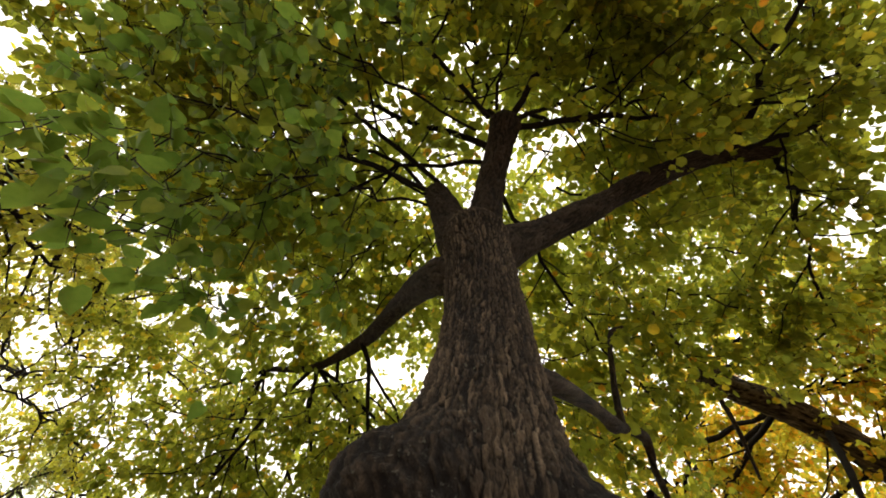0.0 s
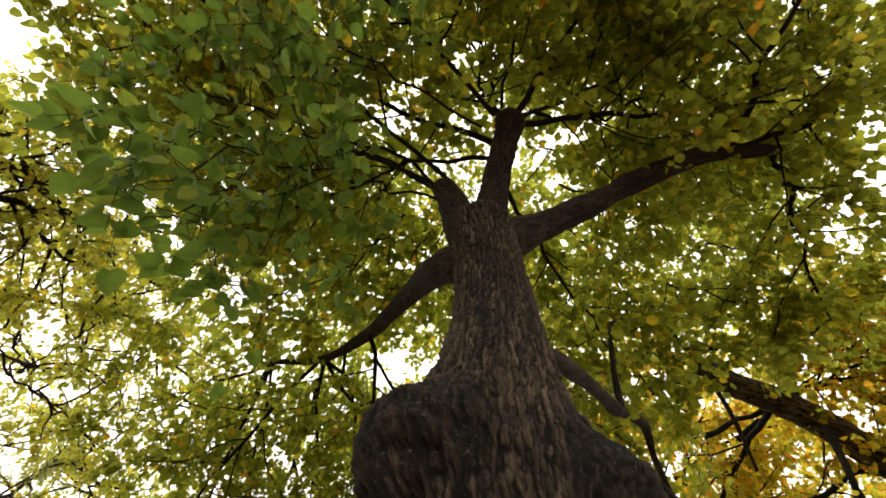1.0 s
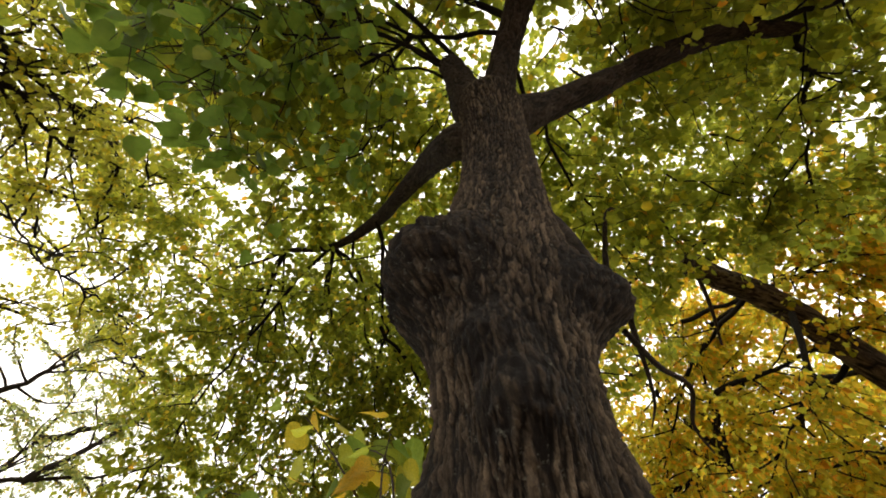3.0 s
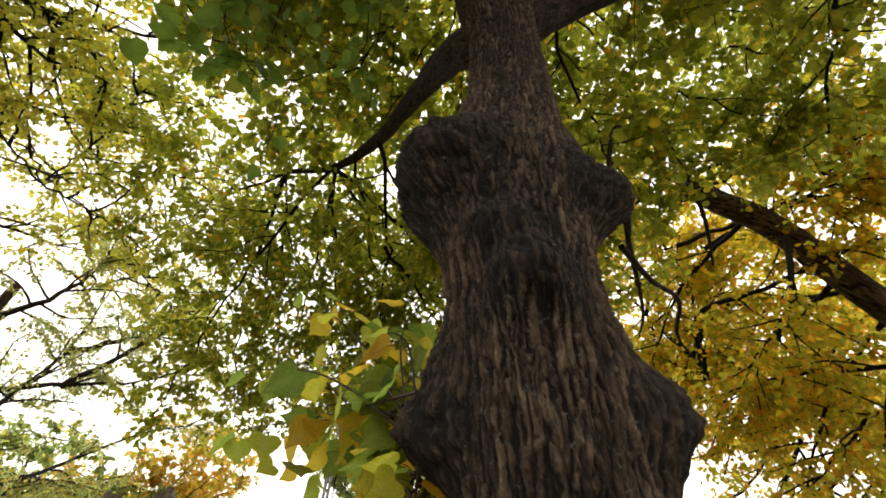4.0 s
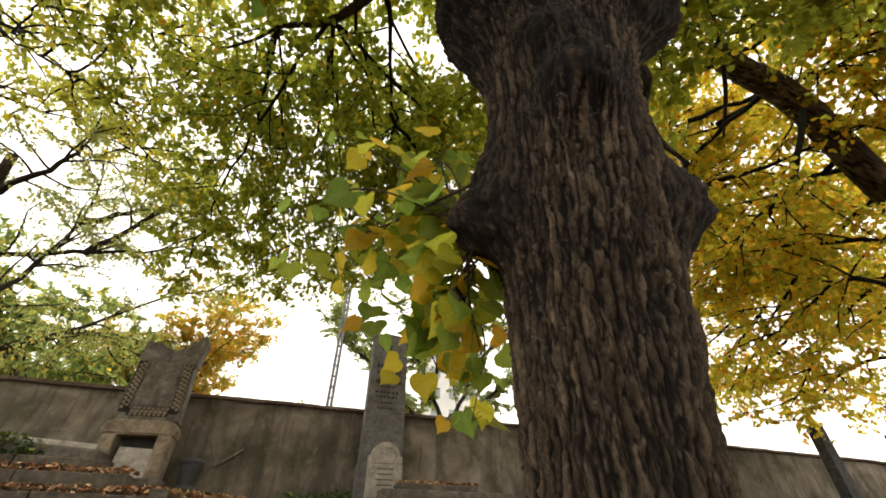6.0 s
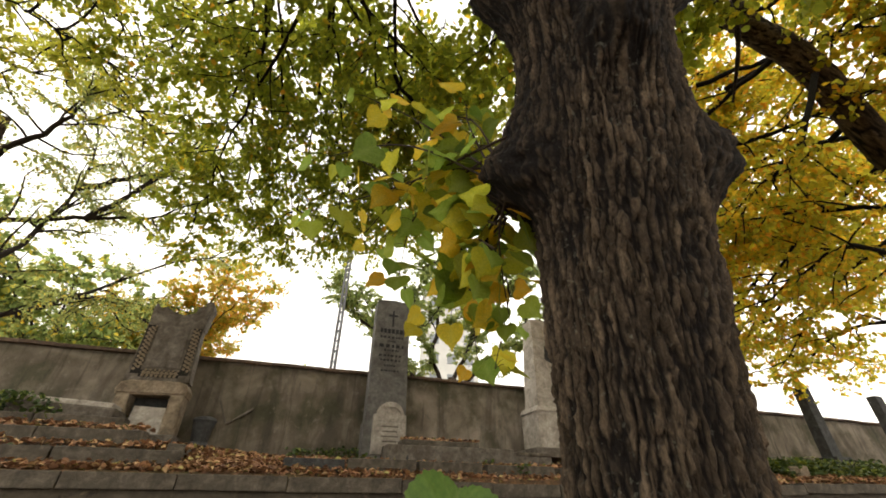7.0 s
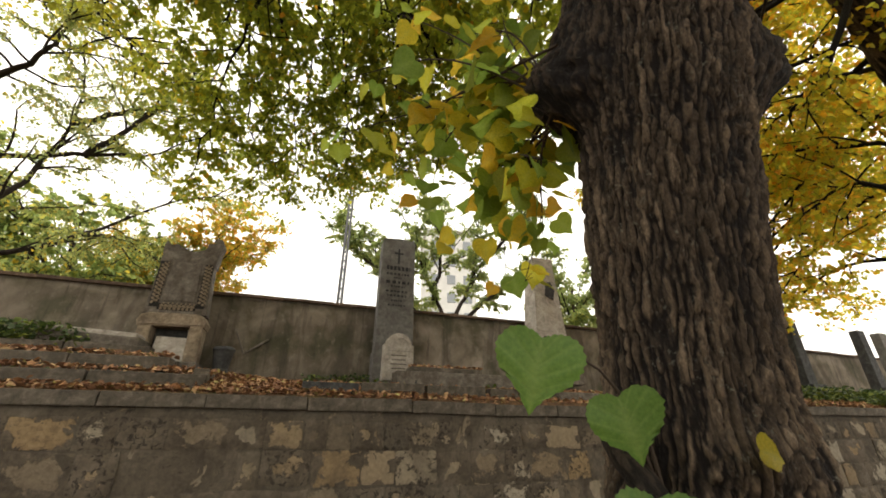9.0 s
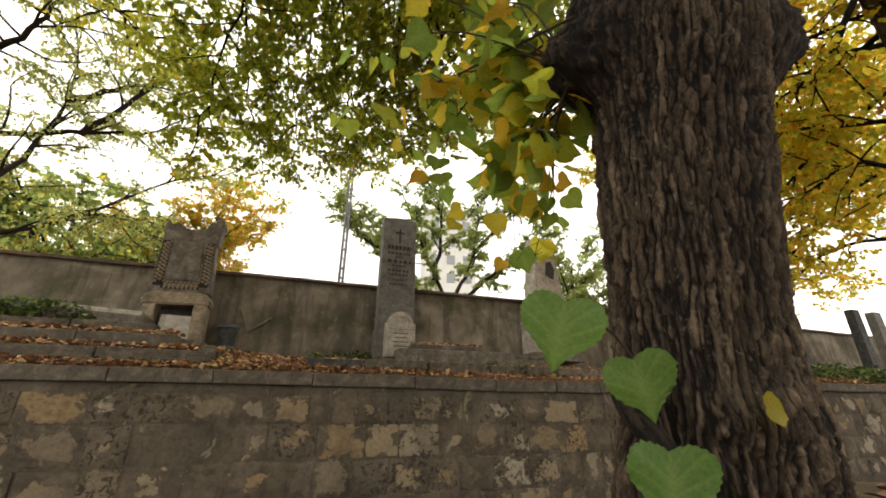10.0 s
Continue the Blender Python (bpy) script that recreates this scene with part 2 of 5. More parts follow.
SAND_STONE = stone_material("sand_stone", (0.14, 0.105, 0.07), (0.26, 0.205, 0.14), (0.38, 0.31, 0.22), 0.45, False)
GREY_STONE = stone_material("grey_granite", (0.095, 0.09, 0.08), (0.145, 0.138, 0.125), (0.20, 0.19, 0.172), 0.25, False)
DARK_STONE = stone_material("dark_granite", (0.03, 0.03, 0.03), (0.055, 0.055, 0.053), (0.09, 0.09, 0.088), 0.3, False)
# near-black colour that stands for shade between carved rosettes
GAP_SHADE = Mat("gap_shade", 0.95).color((0.022, 0.02, 0.017)).m
INK = Mat("engraved_letter", 0.8).color((0.03, 0.03, 0.03)).m
METAL = Mat("grey_steel", 0.6, 0.2).color((0.11, 0.11, 0.11)).m
FALLEN = litter_material()


def soil_material():
    m = Mat("leafy_soil", 0.95)
    n = m.noise(9, 6, 0.7)
    c = m.ramp(n, [(0.3, (0.045, 0.03, 0.02)), (0.5, (0.12, 0.07, 0.035)), (0.7, (0.22, 0.12, 0.055))])
    c = m.mix(c, (0.05, 0.07, 0.02), m.mix((0, 0, 0), m.mask(m.noise(0.7, 4), 0.5, 0.65), 0.5))
    return m.color(c).bump(m.noise(35, 5), 0.8, 0.03).m


SOIL = soil_material()


# ---- mesh helpers ----
def part(name, data, material, parent=None, label="", kind=""):
    """Links a bmesh or a mesh as one object under a thing or a part."""
    if isinstance(data, bmesh.types.BMesh):
        me = bpy.data.meshes.new(name)
        data.to_mesh(me)
        data.free()
    else:
        me = data
    if not me.materials:
        me.materials.append(material)
    ob = new(name, me)
    if parent:
        ob.parent = parent
    return tagged(ob, label, kind=kind)


def thing(name, at, label, category, group="", kind="", turn=0.0, rx=0.0, ry=0.0):
    ob = new(name)
    ob.empty_display_size = 0.2
    ob.matrix_world = pose(*at, rx, ry, turn)
    return tagged(ob, label, category, group, kind)


def mesh_of(name, verts, faces, smooth=True):
    me = bpy.data.meshes.new(name)
    me.from_pydata([tuple(v) for v in verts] if not isinstance(verts, np.ndarray) else verts.tolist(), [], faces)
    if smooth:
        me.polygons.foreach_set("use_smooth", [True] * len(me.polygons))
    me.update()
    return me


def fast_mesh(name, verts, loops, starts, totals, smooth=False):
    me = bpy.data.meshes.new(name)
    me.vertices.add(len(verts))
    me.vertices.foreach_set("co", np.ascontiguousarray(verts, dtype=np.float32).ravel())
    me.loops.add(len(loops))
    me.loops.foreach_set("vertex_index", np.ascontiguousarray(loops, dtype=np.int32))
    me.polygons.add(len(starts))
    me.polygons.foreach_set("loop_start", np.ascontiguousarray(starts, dtype=np.int32))
    me.polygons.foreach_set("loop_total", np.ascontiguousarray(totals, dtype=np.int32))
    if smooth:
        me.polygons.foreach_set("use_smooth", np.ones(len(starts), dtype=bool))
    me.update(calc_edges=True)
    me.validate()
    return me


def box_bm(sx, sy, sz, bevel=0.01, z0=0.0, taper=1.0, rough=0.0, seed=0, cuts=0):
    """A bevelled block that stands on z0, narrower at the top by taper, with worn faces."""
    bm = bmesh.new()
    bmesh.ops.create_cube(bm, size=1)
    for v in bm.verts:
        k = taper if v.co.z > 0 else 1.0
        v.co = Vector((v.co.x * sx * k, v.co.y * sy * k, (v.co.z + 0.5) * sz + z0))
    if cuts:
        bmesh.ops.subdivide_edges(bm, edges=bm.edges[:], cuts=cuts, use_grid_fill=True)
    elif bevel:
        bmesh.ops.bevel(bm, geom=bm.edges[:], offset=bevel, segments=2, affect="EDGES", profile=0.6)
    if rough:
        for v in bm.verts:
            v.co += rough * noise.noise_vector(v.co * 6 + Vector((seed * 3.1, seed, 0)))
    return bm


def add_box(bm, c, s, turn=0.0):
    m = Matrix.Translation(c) @ Matrix.Rotation(turn, 4, "Y") @ Matrix.Diagonal((*s, 1))
    bmesh.ops.create_cube(bm, size=1, matrix=m)
    return bm


def prism_bm(outline, depth, bevel=0.008):
    """An outline in x and z, drawn out along y."""
    bm = bmesh.new()
    front = [bm.verts.new((x, -depth / 2, z)) for x, z in outline]
    back = [bm.verts.new((x, depth / 2, z)) for x, z in outline]
    bm.faces.new(front)
    bm.faces.new(back[::-1])
    n = len(outline)
    for i in range(n):
        bm.faces.new((front[i], back[i], back[(i + 1) % n], front[(i + 1) % n]))
    bmesh.ops.recalc_face_normals(bm, faces=bm.faces[:])
    if bevel:
        bmesh.ops.bevel(bm, geom=[e for e in bm.edges if abs(e.verts[0].co.y - e.verts[1].co.y) < 1e-6], offset=bevel, segments=2, affect="EDGES")
    return bm


def vnoise(p):
    """Smooth noise in 0..1 at rows of points."""
    p = np.asarray(p, float)
    i = np.floor(p).astype(np.int64)
    f = p - i
    f = f * f * (3 - 2 * f)
    out = 0.0
    for dx in (0, 1):
        for dy in (0, 1):
            for dz in (0, 1):
                h = hash3(i[:, 0] + dx, i[:, 1] + dy, i[:, 2] + dz)
                out = out + h * (f[:, 0] if dx else 1 - f[:, 0]) * (f[:, 1] if dy else 1 - f[:, 1]) * (f[:, 2] if dz else 1 - f[:, 2])
    return out


def hash3(x, y, z, k=0):
    n = (x * 374761393 + y * 668265263 + z * 2147483647 + k * 1274126177) & 0xFFFFFFFF
    n = ((n ^ (n >> 13)) * 1274126177) & 0xFFFFFFFF
    n = ((n ^ (n >> 16)) * 2246822519) & 0xFFFFFFFF
    return ((n ^ (n >> 15)) & 0xFFFFFF) / float(0xFFFFFF)


def fbm(p, octaves=4):
    s, a, t = 0.0, 0.5, 0.0
    for k in range(octaves):
        s, t = s + a * vnoise(np.asarray(p) * 2**k + 17.3 * k), t + a
        a *= 0.5
    return s / t


def cells(p):
    """Distances to the nearest and the next cell centre, and a random number for each cell."""
    i = np.floor(p).astype(np.int64)
    f1, f2, tag = np.full(len(p), 9.0), np.full(len(p), 9.0), np.zeros(len(p))
    for dx in (-1, 0, 1):
        for dy in (-1, 0, 1):
            for dz in (-1, 0, 1):
                c = i + (dx, dy, dz)
                h = [hash3(c[:, 0], c[:, 1], c[:, 2], k) for k in (1, 2, 3)]
                d = np.sqrt(((c + np.stack(h, 1) - p) ** 2).sum(1))
                f2 = np.where(d < f1, f1, np.minimum(f2, d))
                tag = np.where(d < f1, (h[0] * 7.31 + h[1] * 3.7) % 1, tag)
                f1 = np.minimum(f1, d)
    return f1, f2, tag


def spline(pts, n):
    """Catmull-Rom through rows of numbers."""
    pts = np.asarray(pts, float)
    p = np.vstack([2 * pts[0] - pts[1], pts, 2 * pts[-1] - pts[-2]])
    t = np.linspace(0, len(pts) - 1 - 1e-9, n)
    k = t.astype(int)
    f = (t - k)[:, None]
    a, b, c, d = p[k], p[k + 1], p[k + 2], p[k + 3]
    return 0.5 * (2 * b + (c - a) * f + (2 * a - 5 * b + 4 * c - d) * f**2 + (3 * b - a - 3 * c + d) * f**3)


def frames_of(path):
    tan = np.gradient(path, axis=0)
    tan /= np.linalg.norm(tan, axis=1, keepdims=True) + 1e-9
    ref = np.array([0.0, 1.0, 0.0]) if abs(tan[:, 1]).mean() < 0.8 else np.array([1.0, 0, 0])
    u = np.cross(tan, ref)
    u /= np.linalg.norm(u, axis=1, keepdims=True) + 1e-9
    return tan, u, np.cross(u, tan)


def bark_tube(name, pts, around, along, depth=0.008, plate=7.0, ridge=0.03, lumps=(), wobble=0.06, twist=0.0, roots=(), flutes=0.0, flaky=False):
    """A limb through rows of x, y, z and radius, with furrowed bark. lumps: burls, as direction angle, way along, height, width across, width along; roots: swellings with plain bark."""
    s = spline(pts, along)
    path, rad = s[:, :3], np.maximum(s[:, 3], 0.004)
    tan, u, v = frames_of(path)
    far = np.r_[0, np.cumsum(np.linalg.norm(np.diff(path, axis=0), axis=1))]
    a = np.linspace(0, 2 * np.pi, around, endpoint=False)
    A, Z = np.meshgrid(a, far)
    R = np.repeat(rad[:, None], around, 1)
    c, sn = np.cos(A + twist * Z), np.sin(A + twist * Z)
    q = np.stack([(c * R).ravel(), (sn * R).ravel(), Z.ravel()], 1)
    c, sn = np.cos(A), np.sin(A)
    big = fbm(q * (3.5, 3.5, 1.6) + 5.1, 3).reshape(A.shape) - 0.5
    lump = np.zeros_like(R)
    for ang, at, h, wa, wz in lumps:
        da = (A - ang + np.pi) % (2 * np.pi) - np.pi
        g = np.exp(-((da / wa) ** 2) - ((Z - at) / wz) ** 2)
        lump += h * g
    burl = 1 - np.exp(-np.clip(lump, 0, 1) / 0.045)
    for ang, at, h, wa, wz in roots:
        da = (A - ang + np.pi) % (2 * np.pi) - np.pi
        lump += h * np.exp(-((da / wa) ** 2) - ((Z - at) / wz) ** 2)
    if flutes:
        low = np.clip(1 - Z / 0.75, 0, 1) ** 1.6
        lump += flutes * low * (0.55 * np.cos(5 * A + 0.6) + 0.35 * np.cos(3 * A + 1.2) + 0.3)
    mean = float(rad.mean())
    count = max(6, int(round(2 * np.pi * mean / ridge)))
    drift = fbm(q * (5, 5, 1.1) + 31.0, 3) - 0.5
    fork = fbm(q * (16, 16, 3.4) + 57.0, 3) - 0.5
    jag = fbm(q * (50, 50, 22) + 91.0, 3) - 0.5
    phase = count * (A.ravel() + twist * Z.ravel()) / (2 * np.pi) + 3.0 * drift + 2.2 * fork + 1.7 * jag
    lane = np.floor(phase).astype(np.int64)
    cut = np.abs(phase - lane - 0.5) * 2
    open_ = np.clip(0.55 + 1.9 * (fbm(q * (13, 13, 5) + 3.0, 2) - 0.45), 0.08, 1.0)
    furrow = np.clip((1 - cut) / open_, 0, 1)
    fine = fbm(q * (90, 90, 45), 3)
    ragged = fbm(q * (38, 38, 16) + 77.0, 3)
    knob = burl.ravel() * np.clip(0.35 + 1.3 * fbm(q * 9 + 2, 2), 0, 1)
    rough = fbm(q * 26 + 3, 4) - 0.5
    if flaky:
        # long shaggy plates, broken across, with thin flakes on them
        shift = np.stack([fork * 1.6 + jag * 1.0, drift * 2 + jag, 2.2 * (ragged - 0.5) + 2.0 * jag], 1)
        f1, f2, tint = cells(q * (54, 54, plate) + shift)
        edge = np.clip((f2 - f1) / 0.34, 0, 1)
        g1, g2, tint2 = cells(q * (120, 120, 20) + 1.4 * shift)
        flake = np.clip((g2 - g1) / 0.30, 0, 1)
        n1, n2, tint3 = cells(q * 34 + 1.2 * shift)
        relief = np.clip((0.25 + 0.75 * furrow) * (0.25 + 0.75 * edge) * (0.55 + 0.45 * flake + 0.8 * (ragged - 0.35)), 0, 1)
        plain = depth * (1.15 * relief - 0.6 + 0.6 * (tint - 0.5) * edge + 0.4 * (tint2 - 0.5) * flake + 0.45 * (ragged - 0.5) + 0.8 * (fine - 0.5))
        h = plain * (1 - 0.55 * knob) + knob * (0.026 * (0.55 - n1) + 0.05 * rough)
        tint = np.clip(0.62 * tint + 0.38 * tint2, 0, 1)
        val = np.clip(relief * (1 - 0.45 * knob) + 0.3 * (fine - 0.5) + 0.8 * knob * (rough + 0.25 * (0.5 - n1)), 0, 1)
    else:
        pz = Z.ravel() * plate + hash3(lane % count, lane * 0, lane * 0 + 3) * 7 + 2.2 * jag
        step = np.floor(pz).astype(np.int64)
        crack = np.clip((1 - np.abs(pz - step - 0.5) * 2) / 0.16, 0, 1)
        tint = hash3(lane % count, step, lane * 0 + 7)
        relief = np.clip(furrow * (0.25 + 0.75 * crack) * (0.15 + 1.6 * ragged), 0, 1)
        h = depth * (relief - 0.6 + 0.35 * (tint - 0.5) * relief + 1.0 * (fine - 0.5) + 0.9 * (ragged - 0.5))
        val = np.clip(relief + 0.35 * (fine - 0.5), 0, 1)
    R2 = R * (1 + wobble * 2 * big) + lump + h.reshape(R.shape)
    P = path[:, None] + (c * R2)[..., None] * u[:, None] + (sn * R2)[..., None] * v[:, None]
    verts = P.reshape(-1, 3)
    i, j = np.meshgrid(np.arange(along - 1), np.arange(around), indexing="ij")
    k = (j + 1) % around
    quad = np.stack([i * around + j, i * around + k, (i + 1) * around + k, (i + 1) * around + j], -1).reshape(-1, 4)
    verts = np.vstack([verts, path[-1]])
    last = (along - 1) * around
    jj = np.arange(around)
    tri = np.stack([last + jj, last + (jj + 1) % around, np.full(around, len(verts) - 1)], 1)
    loops = np.r_[quad.ravel(), tri.ravel()]
    totals = np.r_[np.full(len(quad), 4), np.full(len(tri), 3)]
    me = fast_mesh(name, verts, loops, np.r_[0, np.cumsum(totals)[:-1]], totals, True)
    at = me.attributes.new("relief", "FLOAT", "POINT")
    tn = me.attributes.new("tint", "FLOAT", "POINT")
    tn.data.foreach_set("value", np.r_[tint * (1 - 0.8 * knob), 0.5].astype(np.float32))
    # relief also drives the painted furrow shade in bark_material
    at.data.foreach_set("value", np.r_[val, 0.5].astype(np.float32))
    return me


def tubes(name, lines, sides=4):
    """Many thin twigs, each a list of (point, radius), in one mesh."""
    V, L, T, base = [], [], [], 0
    ang = np.linspace(0, 2 * np.pi, sides, endpoint=False)
    ca, sa = np.cos(ang)[None, :, None], np.sin(ang)[None, :, None]
    for p, r in lines:
        n = len(p)
        _, u, v = frames_of(p)
        V.append((p[:, None] + r[:, None, None] * (ca * u[:, None] + sa * v[:, None])).reshape(-1, 3))
        i, j = np.meshgrid(np.arange(n - 1), np.arange(sides), indexing="ij")
        k = (j + 1) % sides
        L.append((base + np.stack([i * sides + j, i * sides + k, (i + 1) * sides + k, (i + 1) * sides + j], -1)).ravel())
        T.append((n - 1) * sides)
        base += n * sides
    loops = np.concatenate(L)
    totals = np.full(sum(T), 4)
    return fast_mesh(name, np.concatenate(V), loops, np.r_[0, np.cumsum(totals)[:-1]], totals, True)


# heart-shaped outline: across, along
HEART = np.array([(0, 0.10), (0.20, -0.02), (0.44, 0.14), (0.46, 0.45), (0.24, 0.80), (0, 1.08)])
ROUND = np.array([(0, 0), (0.46, 0.22), (0.36, 0.74), (0, 1.0)])
PLAIN = np.array([(0, 0), (0.34, 0.30), (0.28, 0.72), (0, 1.0)])


def foliage(name, pos, ahead, nrm, size, outline=HEART, fold=0.25, rng=None):
    """A crown of many small folded leaves in one mesh."""
    pos, ahead, nrm = (np.asarray(a, float) for a in (pos, ahead, nrm))
    ahead = ahead / (np.linalg.norm(ahead, axis=1, keepdims=True) + 1e-9)
    side = np.cross(ahead, nrm)
    side /= np.linalg.norm(side, axis=1, keepdims=True) + 1e-9
    up = np.cross(side, ahead)
    n, k = len(pos), len(outline)
    rng = rng or np.random.default_rng(1)
    curl = rng.uniform(-0.1, 0.35, n)[:, None]
    bend = rng.uniform(-0.05, 0.30, n)[:, None]
    V = np.empty((n, 2 * k - 2, 3))
    idx = [(x, y, 1) for x, y in outline] + [(x, y, -1) for x, y in outline[1:-1]]
    for q, (x, y, sg) in enumerate(idx):
        lift = x * (fold + curl) - bend * y * y
        V[:, q] = pos + size[:, None] * (sg * x * side + y * ahead + lift * up)
    right = list(range(k))
    left = [0] + list(range(k, 2 * k - 2)) + [k - 1]
    one = np.array(right + left[::-1])
    loops = (np.arange(n)[:, None] * (2 * k - 2) + one).ravel()
    totals = np.full(2 * n, k)
    return fast_mesh(name, V.reshape(-1, 3), loops, np.arange(2 * n) * k, totals)


# ---- plan of the terrace: u along the walls, v away from the lower wall ----
WALL_TURN = 18.0
CU, SU = math.cos(radians(WALL_TURN)), math.sin(radians(WALL_TURN))
OX, OY = -4.3, 6.3


def plan(u, v, z=0.0):
    return (OX + u * CU - v * SU, OY + u * SU + v * CU, z)


def terrace_z(u, v):
    rise = 1.02 + 0.03 * max(0.0, min(1.0, (u - 9) / 5))
    k = max(0.0, min(1.0, v / 3.0))
    return rise + 0.50 * k + 0.05 * math.sin(u * 1.3 + v) * k + 0.12 * math.exp(-((u + 1.0) ** 2) / 4) * k


def lower_z(x, y):
    """The slope below: highest round the tree, falling to the foot of the lower wall."""
    d = math.hypot(x - 0.75, y - 1.5)
    return 0.33 - 0.55 * max(0.0, min(1.0, (d - 0.55) / 0.9)) - 0.63 * max(0.0, min(1.0, (d - 1.4) / 4.0)) - 0.35 * max(0.0, min(1.0, (d - 4.7) / 4))


# ---- ground: one sheet to the horizon, with the terrace step inside the lower wall ----
def build_ground():
    us = sorted({round(s * (0.35 * k if k < 70 else 24.5 + (k - 70) ** 2.4), 2) for k in range(0, 96, 1) for s in (1, -1)})
    us = [u + 4 for u in us]
    low = [-(0.25 + 0.3 * k) if k < 45 else -(13.5 + (k - 44) ** 2.5) for k in range(70)][::-1]
    high = [0.3 * k + 0.26 for k in range(1, 12)] + [4.2 + (k**2.4) for k in range(0, 26)]
    vs = low + [0.2, 0.24] + high
    verts, faces = [], []
    for v in vs:
        for u in us:
            x, y, _ = plan(u, v)
            if v <= 0.21:
                z = lower_z(x, y) + 0.03 * noise.noise((x * 1.5, y * 1.5, 0))
            elif v < 3.6:
                z = terrace_z(u, v) + 0.03 * noise.noise((x * 2, y * 2, 3))
            else:
                z = 1.35
            verts.append((x, y, z))
    n = len(us)
    for j in range(len(vs) - 1):
        for i in range(n - 1):
            faces.append((j * n + i, j * n + i + 1, (j + 1) * n + i + 1, (j + 1) * n + i))
    return tagged(part("ground", mesh_of("ground", verts, faces), SOIL), "brown soil strewn with fallen autumn leaves", "ground", kind="structure")


build_ground()


# ---- lower retaining wall ----
def sag(u):
    """The worn line of the wall's top."""
    return 0.86 - 0.06 * math.exp(-(((u - 6.5) / 3.5) ** 2)) + 0.07 * max(0.0, min(1.0, (u - 11) / 3))


wall_low = thing("wall_lower", plan(0, 0, 0), "old stone retaining wall with patchy mortar under the terrace", "wall", kind="structure", turn=WALL_TURN)


def wall_body(u0, u1, z0, top, thick, step=0.12, seed=0, rough=0.012, zsteps=24):
    """An upright slab whose face wanders a little."""
    n = int((u1 - u0) / step)
    verts, faces = [], []
    for i in range(n + 1):
        u = u0 + (u1 - u0) * i / n
        for k in range(zsteps + 1):
            z = z0 + (top(u) - z0) * k / zsteps
            verts.append((u, rough * noise.noise((u * 2.5, seed, z * 2.5)) + 0.5 * rough * noise.noise((u * 9, seed, z * 9)), z))
        verts.append((u, thick, top(u)))
        verts.append((u, thick, z0))
    m = zsteps + 3
    for i in range(n):
        for k in range(m - 1):
            a, b = i * m + k, (i + 1) * m + k
            faces.append((a, b, b + 1, a + 1))
    return mesh_of("wall_face", verts, faces)


part("wall_face", wall_body(-14, 26, -2.2, lambda u: sag(u), 0.4, 0.14, 3), MORTAR, wall_low, "grey-brown mortar bed")

# ---- upper boundary wall ----
BACK_V = 3.0


def cap_line(u):
    return 3.45 - 0.004 * max(0.0, u - 8) * 2


wall_up = thing("wall_upper", plan(0, BACK_V, 0), "stained plaster boundary wall with a dark tile cap", "wall", kind="structure", turn=WALL_TURN)
part("wall_face", wall_body(-16, 44, 0.8, lambda u: cap_line(u) - 0.07, 0.32, 0.2, 8, 0.02), PLASTER, wall_up, "weathered grey-brown plaster")


# ---- trees ----
def unit(v):
    v = np.asarray(v, float)
    return v / (np.linalg.norm(v) + 1e-9)


def spread(lines, k=1.35, c=(-0.4, 0.3, 0.8)):
    """The same boughs on a larger tree."""
    return [[tuple(c[i] + k * (p[i] - c[i]) for i in range(3)) for p in line] for line in lines]


